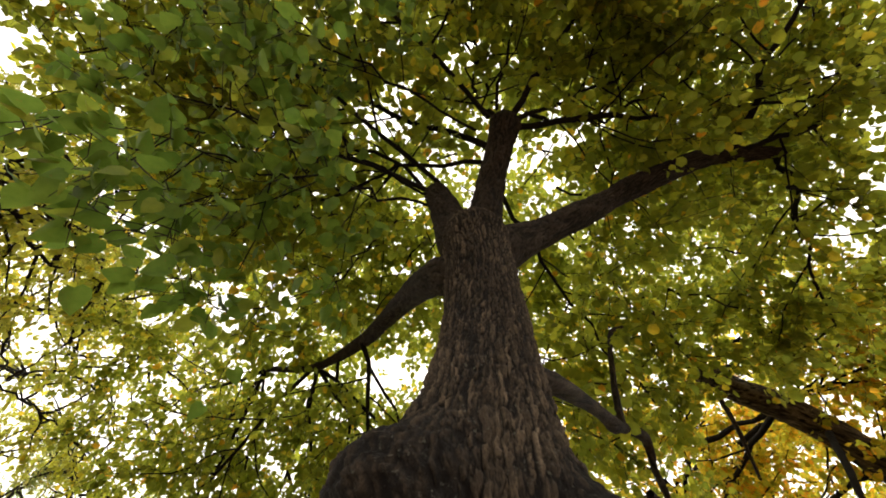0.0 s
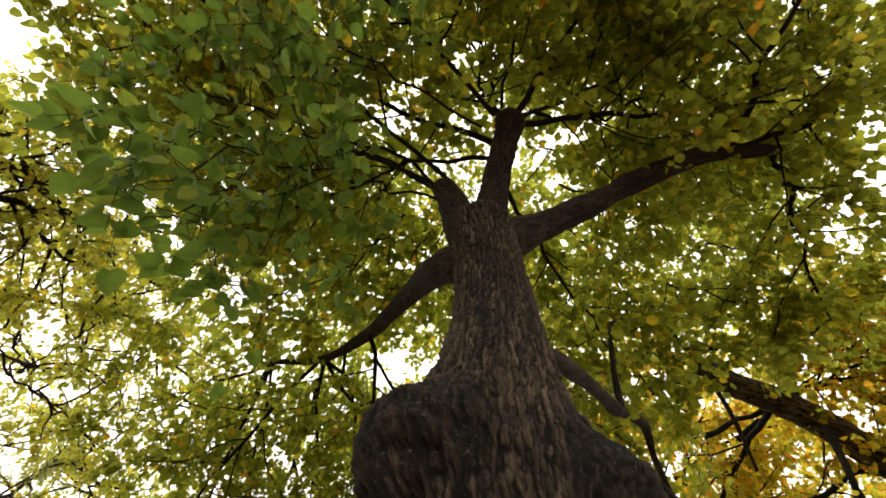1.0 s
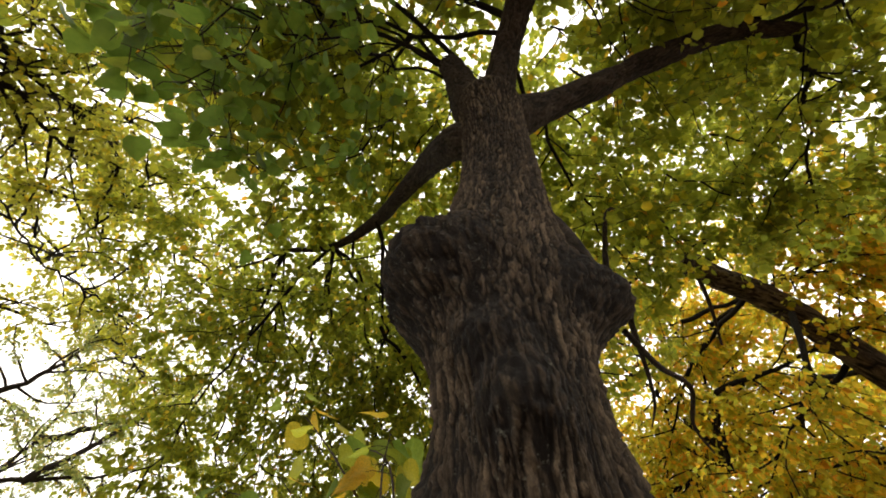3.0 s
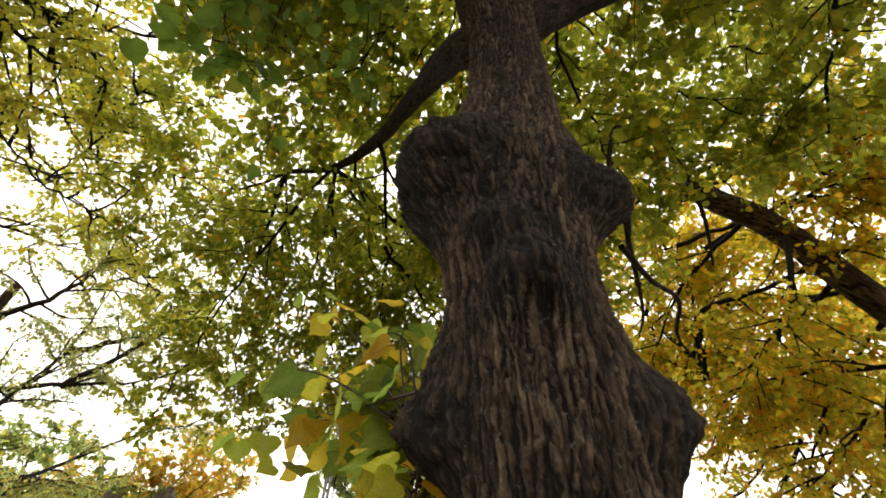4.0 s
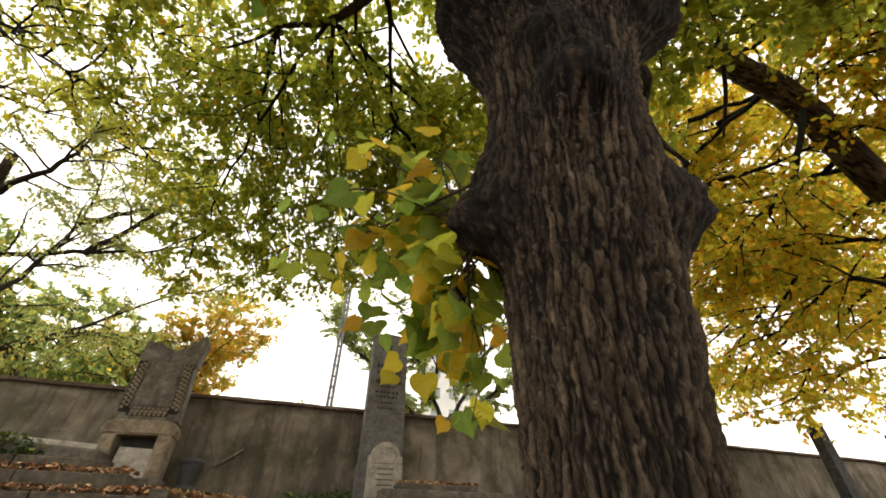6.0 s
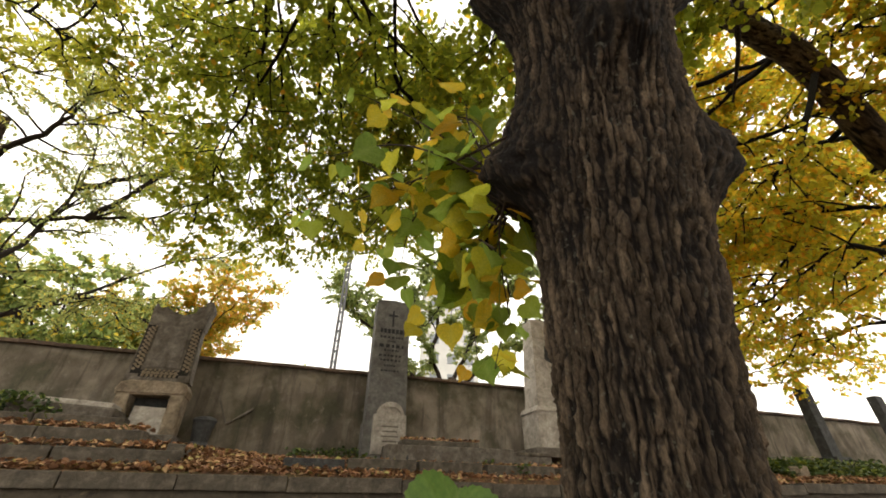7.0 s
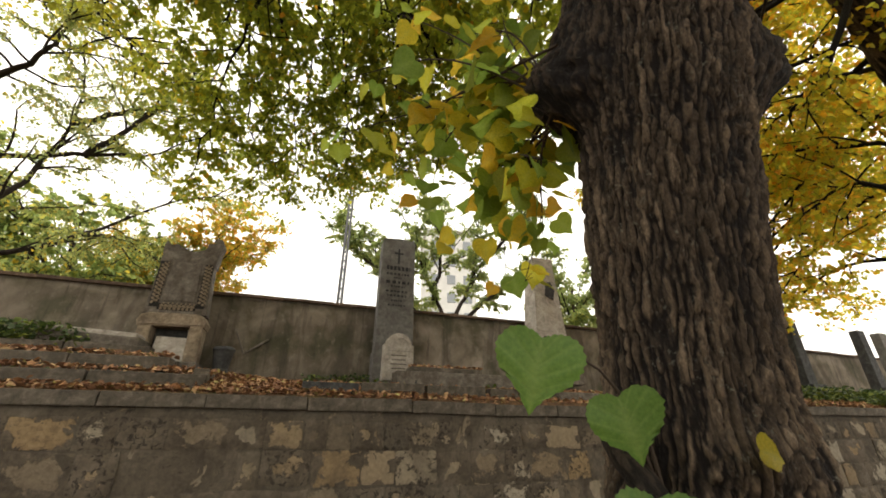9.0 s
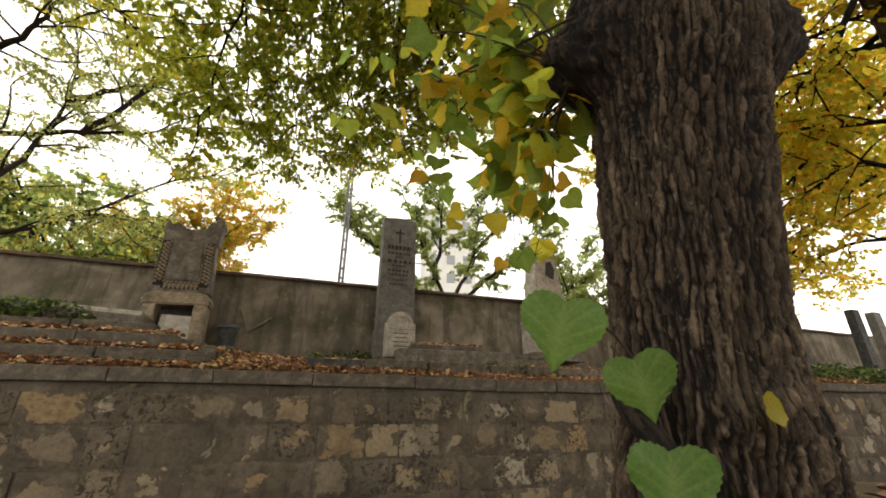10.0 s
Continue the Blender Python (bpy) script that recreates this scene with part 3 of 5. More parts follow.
class Crown:
    """Collects the branches, twigs and leaves of one tree."""

    def __init__(self, seed, leaf=0.085, twig_len=0.45, per_twig=14, droop=0.15, flat=0.6):
        self.rng = np.random.default_rng(seed)
        self.leaf, self.twig_len, self.per_twig, self.droop, self.flat = leaf, twig_len, per_twig, droop, flat
        self.mains, self.lines, self.thin, self.pos, self.dir, self.nrm, self.size = [], [], [], [], [], [], []

    def strand(self, p, d, length, r, n=6, wild=0.25, lift=0.0, store=None):
        """A wandering line that starts at p along d."""
        rng, pts, d = self.rng, [np.array(p, float)], unit(d)
        for k in range(n):
            d = unit(d + rng.normal(0, wild, 3) * (1, 1, 0.7) + (0, 0, lift / n))
            pts.append(pts[-1] + d * length / n)
        rr = r * np.linspace(1, 0.35, n + 1)
        (self.thin if store is None else store).append((np.array(pts), rr))
        return np.array(pts)

    def leaves_on(self, pts, count, spread=0.06, from_share=0.1):
        rng = self.rng
        t = rng.uniform(from_share, 1.0, count) * (len(pts) - 1)
        k = np.minimum(t.astype(int), len(pts) - 2)
        base = pts[k] + (t - k)[:, None] * (pts[k + 1] - pts[k])
        out = rng.normal(0, 1, (count, 3)) * (1, 1, 0.45)
        out /= np.linalg.norm(out, axis=1, keepdims=True)
        base = base + out * rng.uniform(0.2, 1, count)[:, None] * spread
        ahead = out + (pts[k + 1] - pts[k]) * 2 + (0, 0, -0.55 - self.droop)
        n = rng.normal(0, 1 - self.flat, (count, 3)) + (0, 0, 1)
        self.pos.append(base)
        self.dir.append(ahead)
        self.nrm.append(n)
        self.size.append(self.leaf * rng.uniform(0.6, 1.2, count))

    def twigs_on(self, pts, r, count, length=None, per=None, lift=-0.1, from_share=0.15):
        rng, length = self.rng, length or self.twig_len
        for _ in range(count):
            t = rng.uniform(from_share, 1) * (len(pts) - 1)
            k = min(int(t), len(pts) - 2)
            p = pts[k] + (t - k) * (pts[k + 1] - pts[k])
            d = unit(pts[k + 1] - pts[k]) * 0.8 + unit(rng.normal(0, 1, 3) * (1, 1, 0.45)) * 1.0
            q = self.strand(p, d, length * rng.uniform(0.6, 1.3), r, 3, 0.25, lift)
            self.leaves_on(q, int((per or self.per_twig) * rng.uniform(0.7, 1.3)))

    def bough(self, pts, r0, r1, subs, sub_len, twigs=9, from_share=0.25, sub_r=0.012, wild=0.18, lift=0.0, per=None, leaf=None):
        """A main branch through the given points with side branches, twigs and leaves."""
        rng, usual = self.rng, self.leaf
        self.leaf = leaf or usual
        s = spline(pts, 14)
        s[1:-1] += rng.normal(0, 0.03, s[1:-1].shape)
        self.mains.append((s, np.linspace(r0, r1, len(s))))
        for j in range(subs):
            t = (from_share + (1 - from_share) * (j + rng.uniform(0, 1)) / subs) * (len(s) - 1)
            k = min(int(t), len(s) - 2)
            p = s[k] + (t - k) * (s[k + 1] - s[k])
            side = unit(np.cross(s[k + 1] - s[k], (0, 0, 1))) * (1 if j % 2 else -1)
            d = unit(s[k + 1] - s[k]) * rng.uniform(0.4, 1.0) + side * rng.uniform(0.5, 1.1) + (0, 0, rng.uniform(-0.35, 0.35) + lift)
            q = self.strand(p, d, sub_len * rng.uniform(0.6, 1.25) * (1.15 - 0.4 * t / len(s)), sub_r, 7, wild, -0.1, self.lines)
            self.twigs_on(q, 0.0035, twigs, per=per)
        self.twigs_on(s[8:], 0.004, 6, per=per)
        self.leaf = usual

    def finish(self, tree, bark, leaf_mat, outline=HEART, sides=5):
        for p, r in self.mains:
            part("branch", tubes("branch", [(p, r)], 7), bark, tree)
        if self.lines:
            part("branchwork", tubes("branchwork", self.lines, sides), bark, tree, kind="stuff")
        part("twigwork", tubes("twigwork", self.thin, 3), TWIG, tree, "thin dark twigs", kind="stuff")
        if self.pos:
            me = foliage("crown", np.concatenate(self.pos), np.concatenate(self.dir), np.concatenate(self.nrm), np.concatenate(self.size), outline, rng=self.rng)
            part("crown", me, leaf_mat, tree, "dense leafy crown", kind="stuff")


linden = thing("linden_tree", (0, 0, 0), "old pollarded linden with furrowed brown bark, burls and yellowing leaves", "tree")
TRUNK = [(0.04, 1.42, -0.55, 0.35), (0.035, 1.385, -0.2, 0.29), (0.03, 1.335, 0.2, 0.232), (0.025, 1.295, 0.5, 0.203), (0.02, 1.245, 0.8, 0.19),
         (0.018, 1.175, 1.15, 0.20), (0.018, 1.10, 1.45, 0.212), (0.012, 1.02, 1.74, 0.215), (0.012, 0.955, 2.0, 0.222), (0.03, 0.885, 2.3, 0.24),
         (0.06, 0.81, 2.62, 0.222), (0.095, 0.745, 2.9, 0.198), (0.12, 0.655, 3.25, 0.192), (0.13, 0.535, 3.65, 0.195), (0.13, 0.45, 3.88, 0.21), (0.13, 0.40, 4.0, 0.17), (0.13, 0.37, 4.08, 0.12), (0.13, 0.36, 4.11, 0.05)]
# burls: side (0 left, pi right, -pi/2 front), way along the trunk, height, width round, width along
LUMPS = [(0.15, 2.05, 0.13, 0.55, 0.10), (0.05, 2.2, 0.05, 0.5, 0.11), (math.pi + 0.1, 2.06, 0.12, 0.5, 0.11), (0.0, 2.80, 0.15, 0.75, 0.17), (-0.75, 2.84, 0.11, 0.5, 0.15), (-0.35, 2.95, 0.05, 0.4, 0.07),
         (math.pi + 0.15, 2.78, 0.155, 0.55, 0.14), (-1.42, 2.33, 0.085, 0.36, 0.10), (-1.15, 2.50, 0.05, 0.4, 0.07), (0.0, 3.12, 0.045, 0.5, 0.07)]
ROOTS = [(math.pi + 0.25, 0.70, 0.13, 0.42, 0.16), (-0.9, 1.02, 0.03, 0.30, 0.07), (-1.35, 1.14, 0.04, 0.45, 0.05), (-2.0, 1.05, 0.035, 0.22, 0.16), (-0.2, 0.95, 0.05, 0.30, 0.14), (-1.6, 0.92, -0.035, 0.5, 0.08), (-0.75, 0.9, -0.03, 0.12, 0.16)]
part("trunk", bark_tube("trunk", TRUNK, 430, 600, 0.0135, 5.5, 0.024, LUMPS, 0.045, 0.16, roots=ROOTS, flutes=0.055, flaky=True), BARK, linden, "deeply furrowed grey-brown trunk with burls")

CROOKED = {
    "upright_limb": [(0.15, 0.48, 3.8, 0.15), (0.19, 0.38, 4.02, 0.13), (0.24, 0.25, 4.2, 0.11), (0.31, 0.05, 4.41, 0.10), (0.40, -0.22, 4.58, 0.105), (0.44, -0.36, 4.66, 0.12), (0.45, -0.40, 4.69, 0.06)],
    "stump_limb": [(0.08, 0.52, 3.75, 0.15), (0.02, 0.44, 3.95, 0.14), (-0.02, 0.37, 4.12, 0.12), (-0.07, 0.26, 4.35, 0.105), (-0.12, 0.18, 4.53, 0.09), (-0.13, 0.16, 4.56, 0.04)],
    "right_limb": [(0.18, 0.54, 3.75, 0.152), (0.37, 0.50, 3.93, 0.138), (0.62, 0.44, 4.11, 0.100), (0.99, 0.33, 4.33, 0.100), (1.22, 0.25, 4.47, 0.080), (1.51, 0.15, 4.66, 0.092), (2.3, -0.07, 5.02, 0.080), (2.85, -0.11, 5.15, 0.068), (3.17, -0.12, 5.23, 0.040)],
    "left_limb": [(0.08, 0.62, 3.55, 0.13), (-0.11, 0.66, 3.78, 0.112), (-0.36, 1.0, 4.42, 0.092), (-0.66, 1.42, 4.98, 0.075), (-1.02, 1.92, 5.65, 0.075), (-1.81, 2.56, 6.30, 0.048), (-2.74, 2.85, 6.79, 0.03)],
    "low_limb": [(0.15, 0.82, 2.9, 0.07), (0.40, 0.95, 3.02, 0.048), (0.81, 1.39, 3.46, 0.036), (1.0, 1.62, 3.66, 0.046), (1.2, 1.85, 3.95, 0.036), (1.59, 2.23, 4.33, 0.042), (1.68, 2.5, 4.3, 0.028), (1.85, 2.8, 4.42, 0.030), (2.15, 3.4, 4.5, 0.024), (2.3, 3.8, 4.5, 0.016), (2.5, 4.4, 4.7, 0.010)],
    "low_fork": [(1.22, 2.05, 3.57, 0.026), (1.64, 2.49, 3.67, 0.022), (2.02, 2.79, 3.74, 0.02), (2.14, 3.22, 3.7, 0.014), (2.39, 3.53, 3.65, 0.008)],
    "low_twig": [(1.2, 1.85, 3.95, 0.035), (1.3, 1.7, 4.35, 0.022), (1.5, 1.55, 4.9, 0.02), (1.75, 1.6, 5.2, 0.012)],
    "basal_shoot": [(-0.225, 1.22, 0.64, 0.016), (-0.215, 1.17, 0.56, 0.022), (-0.17, 1.12, 0.46, 0.030), (-0.12, 1.12, 0.28, 0.035)],
    "hanging_limb": [(2.6, 1.68, 6.54, 0.025), (3.14, 2.37, 6.57, 0.035), (3.45, 2.7, 6.5, 0.03), (3.75, 3.3, 6.1, 0.03), (3.9, 3.9, 5.7, 0.015)],
}
for key, rows in CROOKED.items():
    thick = rows[0][3] > 0.1
    part("limb", bark_tube(key, rows, 60 if thick else 24, 150 if thick else 90, 0.010 if thick else 0.004, 9.0, 0.03, wobble=0.14 if thick else 0.30), BARK_LIMB, linden, "dark crooked limb")

main = Crown(7, 0.092, 0.5, 11)
rng = main.rng
TOP = np.array((0.4, -0.3, 4.62))
SHOOTS = (((0.48, -0.40, 4.69), (0.96, -1.06, 5.04), (1.27, -1.52, 5.33), (1.6, -2.3, 5.77)),
          ((0.33, -0.16, 4.60), (-0.2, -0.37, 5.01), (-0.73, -0.64, 5.22), (-1.7, -1.18, 5.68), (-3.3, -1.59, 5.98), (-4.49, -1.76, 6.0)),
          ((0.50, -0.33, 4.65), (1.52, -0.44, 5.07), (3.26, -0.62, 5.37), (4.69, -1.08, 5.56)),
          ((0.50, -0.38, 4.66), (1.46, -0.79, 5.26), (2.61, -1.62, 5.82)),
          ((0.28, -0.05, 4.55), (-0.29, -0.03, 4.83), (-1.04, 0.15, 5.11), (-1.8, 0.44, 5.35), (-2.82, 0.71, 5.56)),
          ((-0.10, 0.20, 4.53), (-0.55, -0.11, 5.0), (-1.44, -0.22, 5.4), (-2.76, 0.18, 5.65)),
          ((0.52, -0.36, 4.68), (1.07, -0.4, 4.93), (1.95, -0.7, 5.27), (3.1, -1.41, 5.82)),
          ((0.40, -0.38, 4.69), (0.23, -0.60, 4.92), (0.25, -1.0, 5.18), (0.16, -1.92, 5.6)),
          ((0.30, 0.05, 4.45), (0.9, 0.9, 5.0), (1.9, 2.2, 5.6), (3.0, 3.3, 5.9)))
for k, pts in enumerate(SHOOTS):
    main.bough(pts, 0.030 if k < 3 else 0.021, 0.008, 15, 1.2, 9, 0.22, sub_r=0.009)
high = Crown(8, 0.098, 0.5, 12)
# thinner boughs that spread above from the upright shoots
for k in range(22):
    az = 2.4 * k + rng.uniform(-0.3, 0.3)
    d = np.array((math.cos(az), math.sin(az), 0))
    off = d * rng.uniform(0.2, 2.6)
    start = TOP + off + (0, 0, rng.uniform(0.9, 2.2) + 0.25 * np.linalg.norm(off))
    reach = rng.uniform(2.0, 4.0)
    high.bough([start, start + d * reach * 0.5 + (0, 0, rng.uniform(-0.1, 0.7)), start + d * reach + (0, 0, rng.uniform(-0.4, 0.9))], 0.013, 0.006, 11, 1.2, 9, 0.0, sub_r=0.007)
# a higher, thinner layer
for k in range(40):
    az = 2.4 * k + 0.7
    d = np.array((math.cos(az), math.sin(az), 0))
    start = TOP + d * (0.3 + 4.2 * math.sqrt(k / 28)) + (0, 0, rng.uniform(2.4, 5.2))
    side = np.array((-d[1], d[0], 0)) * rng.uniform(-1, 1)
    high.bough([start, start + (d + side) * 1.1 + (0, 0, 0.3), start + (d + side) * 2.2 + (0, 0, rng.uniform(0, 0.7))], 0.012, 0.005, 11, 1.2, 9, 0.0, sub_r=0.006)
# thin boughs that close the crown beside the leaning tree
for a, b, c in (((2.51, 1.37, 5.74), (3.75, 1.74, 6.01), (5.15, 1.75, 6.07)),
                ((3.01, 0.93, 5.9), (4.19, 1.11, 6.08), (5.58, 1.17, 6.07)),
                ((-0.62, -0.02, 6.0), (-1.22, 0.91, 6.85), (-2.1, 1.76, 7.47)),
                ((-1.93, -1.19, 5.24), (-2.8, -1.21, 5.32), (-3.85, -1.09, 5.42)),
                ((1.17, 0.96, 7.23), (2.02, 1.65, 7.91), (2.87, 2.65, 8.39))):
    high.bough([a, b, c], 0.012, 0.006, 9, 1.2, 8, 0.0, sub_r=0.007)
# and behind the fork
for a, b, c in (((-0.11, -0.9, 6.86), (0.43, -1.42, 7.24), (1.09, -1.95, 7.52)),
                ((-0.72, -0.32, 6.89), (0.05, -0.6, 7.4), (1.19, -0.9, 7.74)),
                ((0.99, 0.18, 6.52), (1.65, -0.51, 7.16), (2.45, -1.15, 7.31)),
                ((0.23, 0.22, 7.42), (1.05, 0.71, 8.11), (1.95, 1.16, 8.46)),
                ((-1.45, 0.22, 7.27), (-0.87, 0.52, 7.97), (-0.11, 0.77, 8.6))):
    high.bough([a, b, c], 0.010, 0.005, 8, 1.0, 8, 0.0, sub_r=0.006)
# the right limb's continuing boughs
for a, b, c in (((2.3, -0.1, 5.02), (3.3, -0.34, 5.2), (5.0, -1.1, 5.7)), ((3.1, -0.1, 5.2), (3.7, 0.6, 5.5), (4.6, 1.9, 5.8)), ((2.6, -0.1, 5.1), (3.0, -1.2, 5.2), (3.6, -2.2, 5.0))):
    main.bough([a, b, c], 0.035, 0.01, 11, 1.2, 9, 0.2)
for a, b, c in (((0.4, -0.5, 4.9), (0.8, -2.0, 5.8), (1.4, -3.8, 6.0)), ((0.4, -0.6, 5.2), (-0.2, -2.2, 6.0), (-0.8, -3.8, 6.4)), ((1.2, 0.2, 5.8), (2.8, 0.6, 6.6), (4.8, 0.6, 7.0))):
    main.bough([a, b, c], 0.016, 0.007, 11, 1.3, 8, 0.1, sub_r=0.008)
# the left limb's boughs, which hang over the terrace
for a, b, c in spread((((-2.3, 2.42, 5.97), (-3.2, 3.6, 6.2), (-4.3, 5.2, 5.2)), ((-1.5, 2.14, 5.49), (-2.2, 3.9, 6.0), (-2.9, 5.8, 4.9)), ((-1.5, 2.14, 5.5), (-1.2, 4.0, 6.2), (-1.4, 6.0, 5.0)), ((-0.84, 1.55, 4.83), (-0.9, 2.9, 5.0), (-1.1, 4.6, 4.8)), ((-0.9, 2.9, 4.9), (-0.4, 4.0, 5.0), (0.0, 5.2, 4.8)), ((-2.2, 3.9, 6.0), (-2.0, 5.2, 5.6), (-1.8, 6.6, 5.0)), ((-1.5, 2.1, 5.5), (-2.8, 3.4, 5.0), (-3.9, 4.8, 4.2)), ((-2.33, 2.42, 5.97), (-3.4, 4.6, 5.6), (-3.6, 6.2, 4.5)), ((-2.0, 2.3, 5.8), (-3.6, 3.0, 6.4), (-5.2, 4.0, 6.6)), ((-1.52, 2.14, 5.49), (-0.3, 4.2, 6.3), (0.4, 6.4, 6.2))), 1.2, (-0.08, 0.02, 1.43)):
    main.bough([a, b, c], 0.03, 0.009, 14, 1.2, 10, 0.15, lift=-0.12, per=16, leaf=0.084)
for a, b, c in (((-1.81, 2.56, 6.3), (-2.1, 4.6, 6.2), (-2.3, 6.6, 5.0)), ((-1.4, 2.2, 6.0), (-1.4, 4.6, 6.2), (-1.1, 6.8, 5.3)), ((-2.74, 2.85, 6.79), (-3.1, 4.8, 6.2), (-3.2, 6.5, 4.9)), ((-1.02, 1.92, 5.65), (-0.4, 4.4, 6.2), (0.1, 6.8, 5.8))):
    main.bough([a, b, c], 0.022, 0.008, 13, 1.1, 9, 0.3, per=14, leaf=0.08)
for a, b, c in (((-0.1, 0.1, 4.6), (-1.8, -1.2, 5.4), (-3.9, -2.4, 6.0)), ((-0.1, 0.2, 4.5), (-1.9, -0.6, 5.4), (-3.5, -1.5, 6.0)), ((0.3, -0.4, 4.65), (-1.0, -1.9, 5.2), (-2.4, -3.2, 5.4))):
    main.bough([a, b, c], 0.022, 0.008, 13, 1.25, 9, 0.15)
# far side and low right
for a, b, c in (((0.13, 0.6, 3.9), (0.9, 2.2, 4.8), (1.9, 4.4, 5.2)), ((0.1, 0.7, 3.8), (0.4, 2.4, 5.0), (0.9, 5.0, 5.8))):
    main.bough([a, b, c], 0.028, 0.009, 12, 1.15, 9, 0.2)
near = Crown(9, 0.118, 0.3, 5, flat=0.75)
for pts in (((-1.0, -0.45, 4.3), (-1.16, -0.42, 4.0), (-1.38, -0.13, 3.32), (-1.51, 0.06, 3.1)), ((-0.9, 0.33, 4.5), (-1.0, 0.33, 4.27), (-1.28, 0.1, 3.51), (-1.45, 0.26, 3.15)), ((-0.6, 0.6, 4.6), (-0.8, 0.66, 4.2), (-1.22, 0.8, 3.64), (-1.45, 0.55, 3.46))):
    near.bough(pts, 0.007, 0.003, 5, 0.4, 2, 0.4, sub_r=0.003, per=3)
for a, b, c in (((-0.1, 0.2, 4.5), (-1.0, -0.2, 4.2), (-1.9, -0.6, 3.8)), ((-0.1, 0.3, 4.4), (-0.7, 0.1, 3.9), (-1.3, -0.1, 3.5)), ((0.2, -0.3, 4.6), (-0.7, -0.8, 4.5), (-1.6, -1.3, 4.3))):
    near.bough([a, b, c], 0.012, 0.005, 8, 0.9, 5, 0.3, sub_r=0.005, per=7, leaf=0.095)
near.finish(linden, BARK_LIMB, LEAF_NEAR)
main.finish(linden, BARK_LIMB, LEAF_LINDEN, ROUND)
high.finish(linden, BARK_LIMB, LEAF_LINDEN, ROUND, 4)


def wild_tree(name, label, trunk, boughs, seed, leaf_mat, leaf=0.09, subs=10, sub_len=1.2, twigs=8, per=12, twig_len=0.5, bark=None, outline=PLAIN, r=0.05, droop=0.15, lift=0.0, trunk_bark=None, fan_r=1.0):
    """A background tree: trunk rows, boughs as lists of points."""
    tree = thing(name, (0, 0, 0), label, "tree")
    part("trunk", bark_tube("trunk", trunk, 48, 120, 0.02, 4.0, 0.07, wobble=0.08), trunk_bark or bark or BARK_FAR, tree)
    c = Crown(seed, leaf, twig_len, per, droop)
    for pts in boughs:
        k = fan_r if isinstance(pts[0], np.ndarray) else 1.0
        c.bough(pts, r * k, 0.012, subs, sub_len, twigs, 0.2, r * 0.35, lift=lift, per=per)
    c.finish(tree, bark or BARK_FAR, leaf_mat, outline)
    return tree


def fan(centre, top, reach, n, seed, low=0.0, high=1.0, arc=(0, 360)):
    """Boughs that leave a point on all sides."""
    g = np.random.default_rng(seed)
    out, c = [], np.array(centre, float)
    for k in range(n):
        az = radians(arc[0] + (arc[1] - arc[0]) * (k + g.uniform(0.1, 0.9)) / n)
        d = np.array((math.cos(az), math.sin(az), 0)) * reach * g.uniform(0.65, 1.1)
        h = g.uniform(low, high) * top
        s = c + (0, 0, g.uniform(-0.15, 0.1) * top)
        out.append([s, s + d * 0.45 + (0, 0, h * 0.65), s + d + (0, 0, h)])
    return out


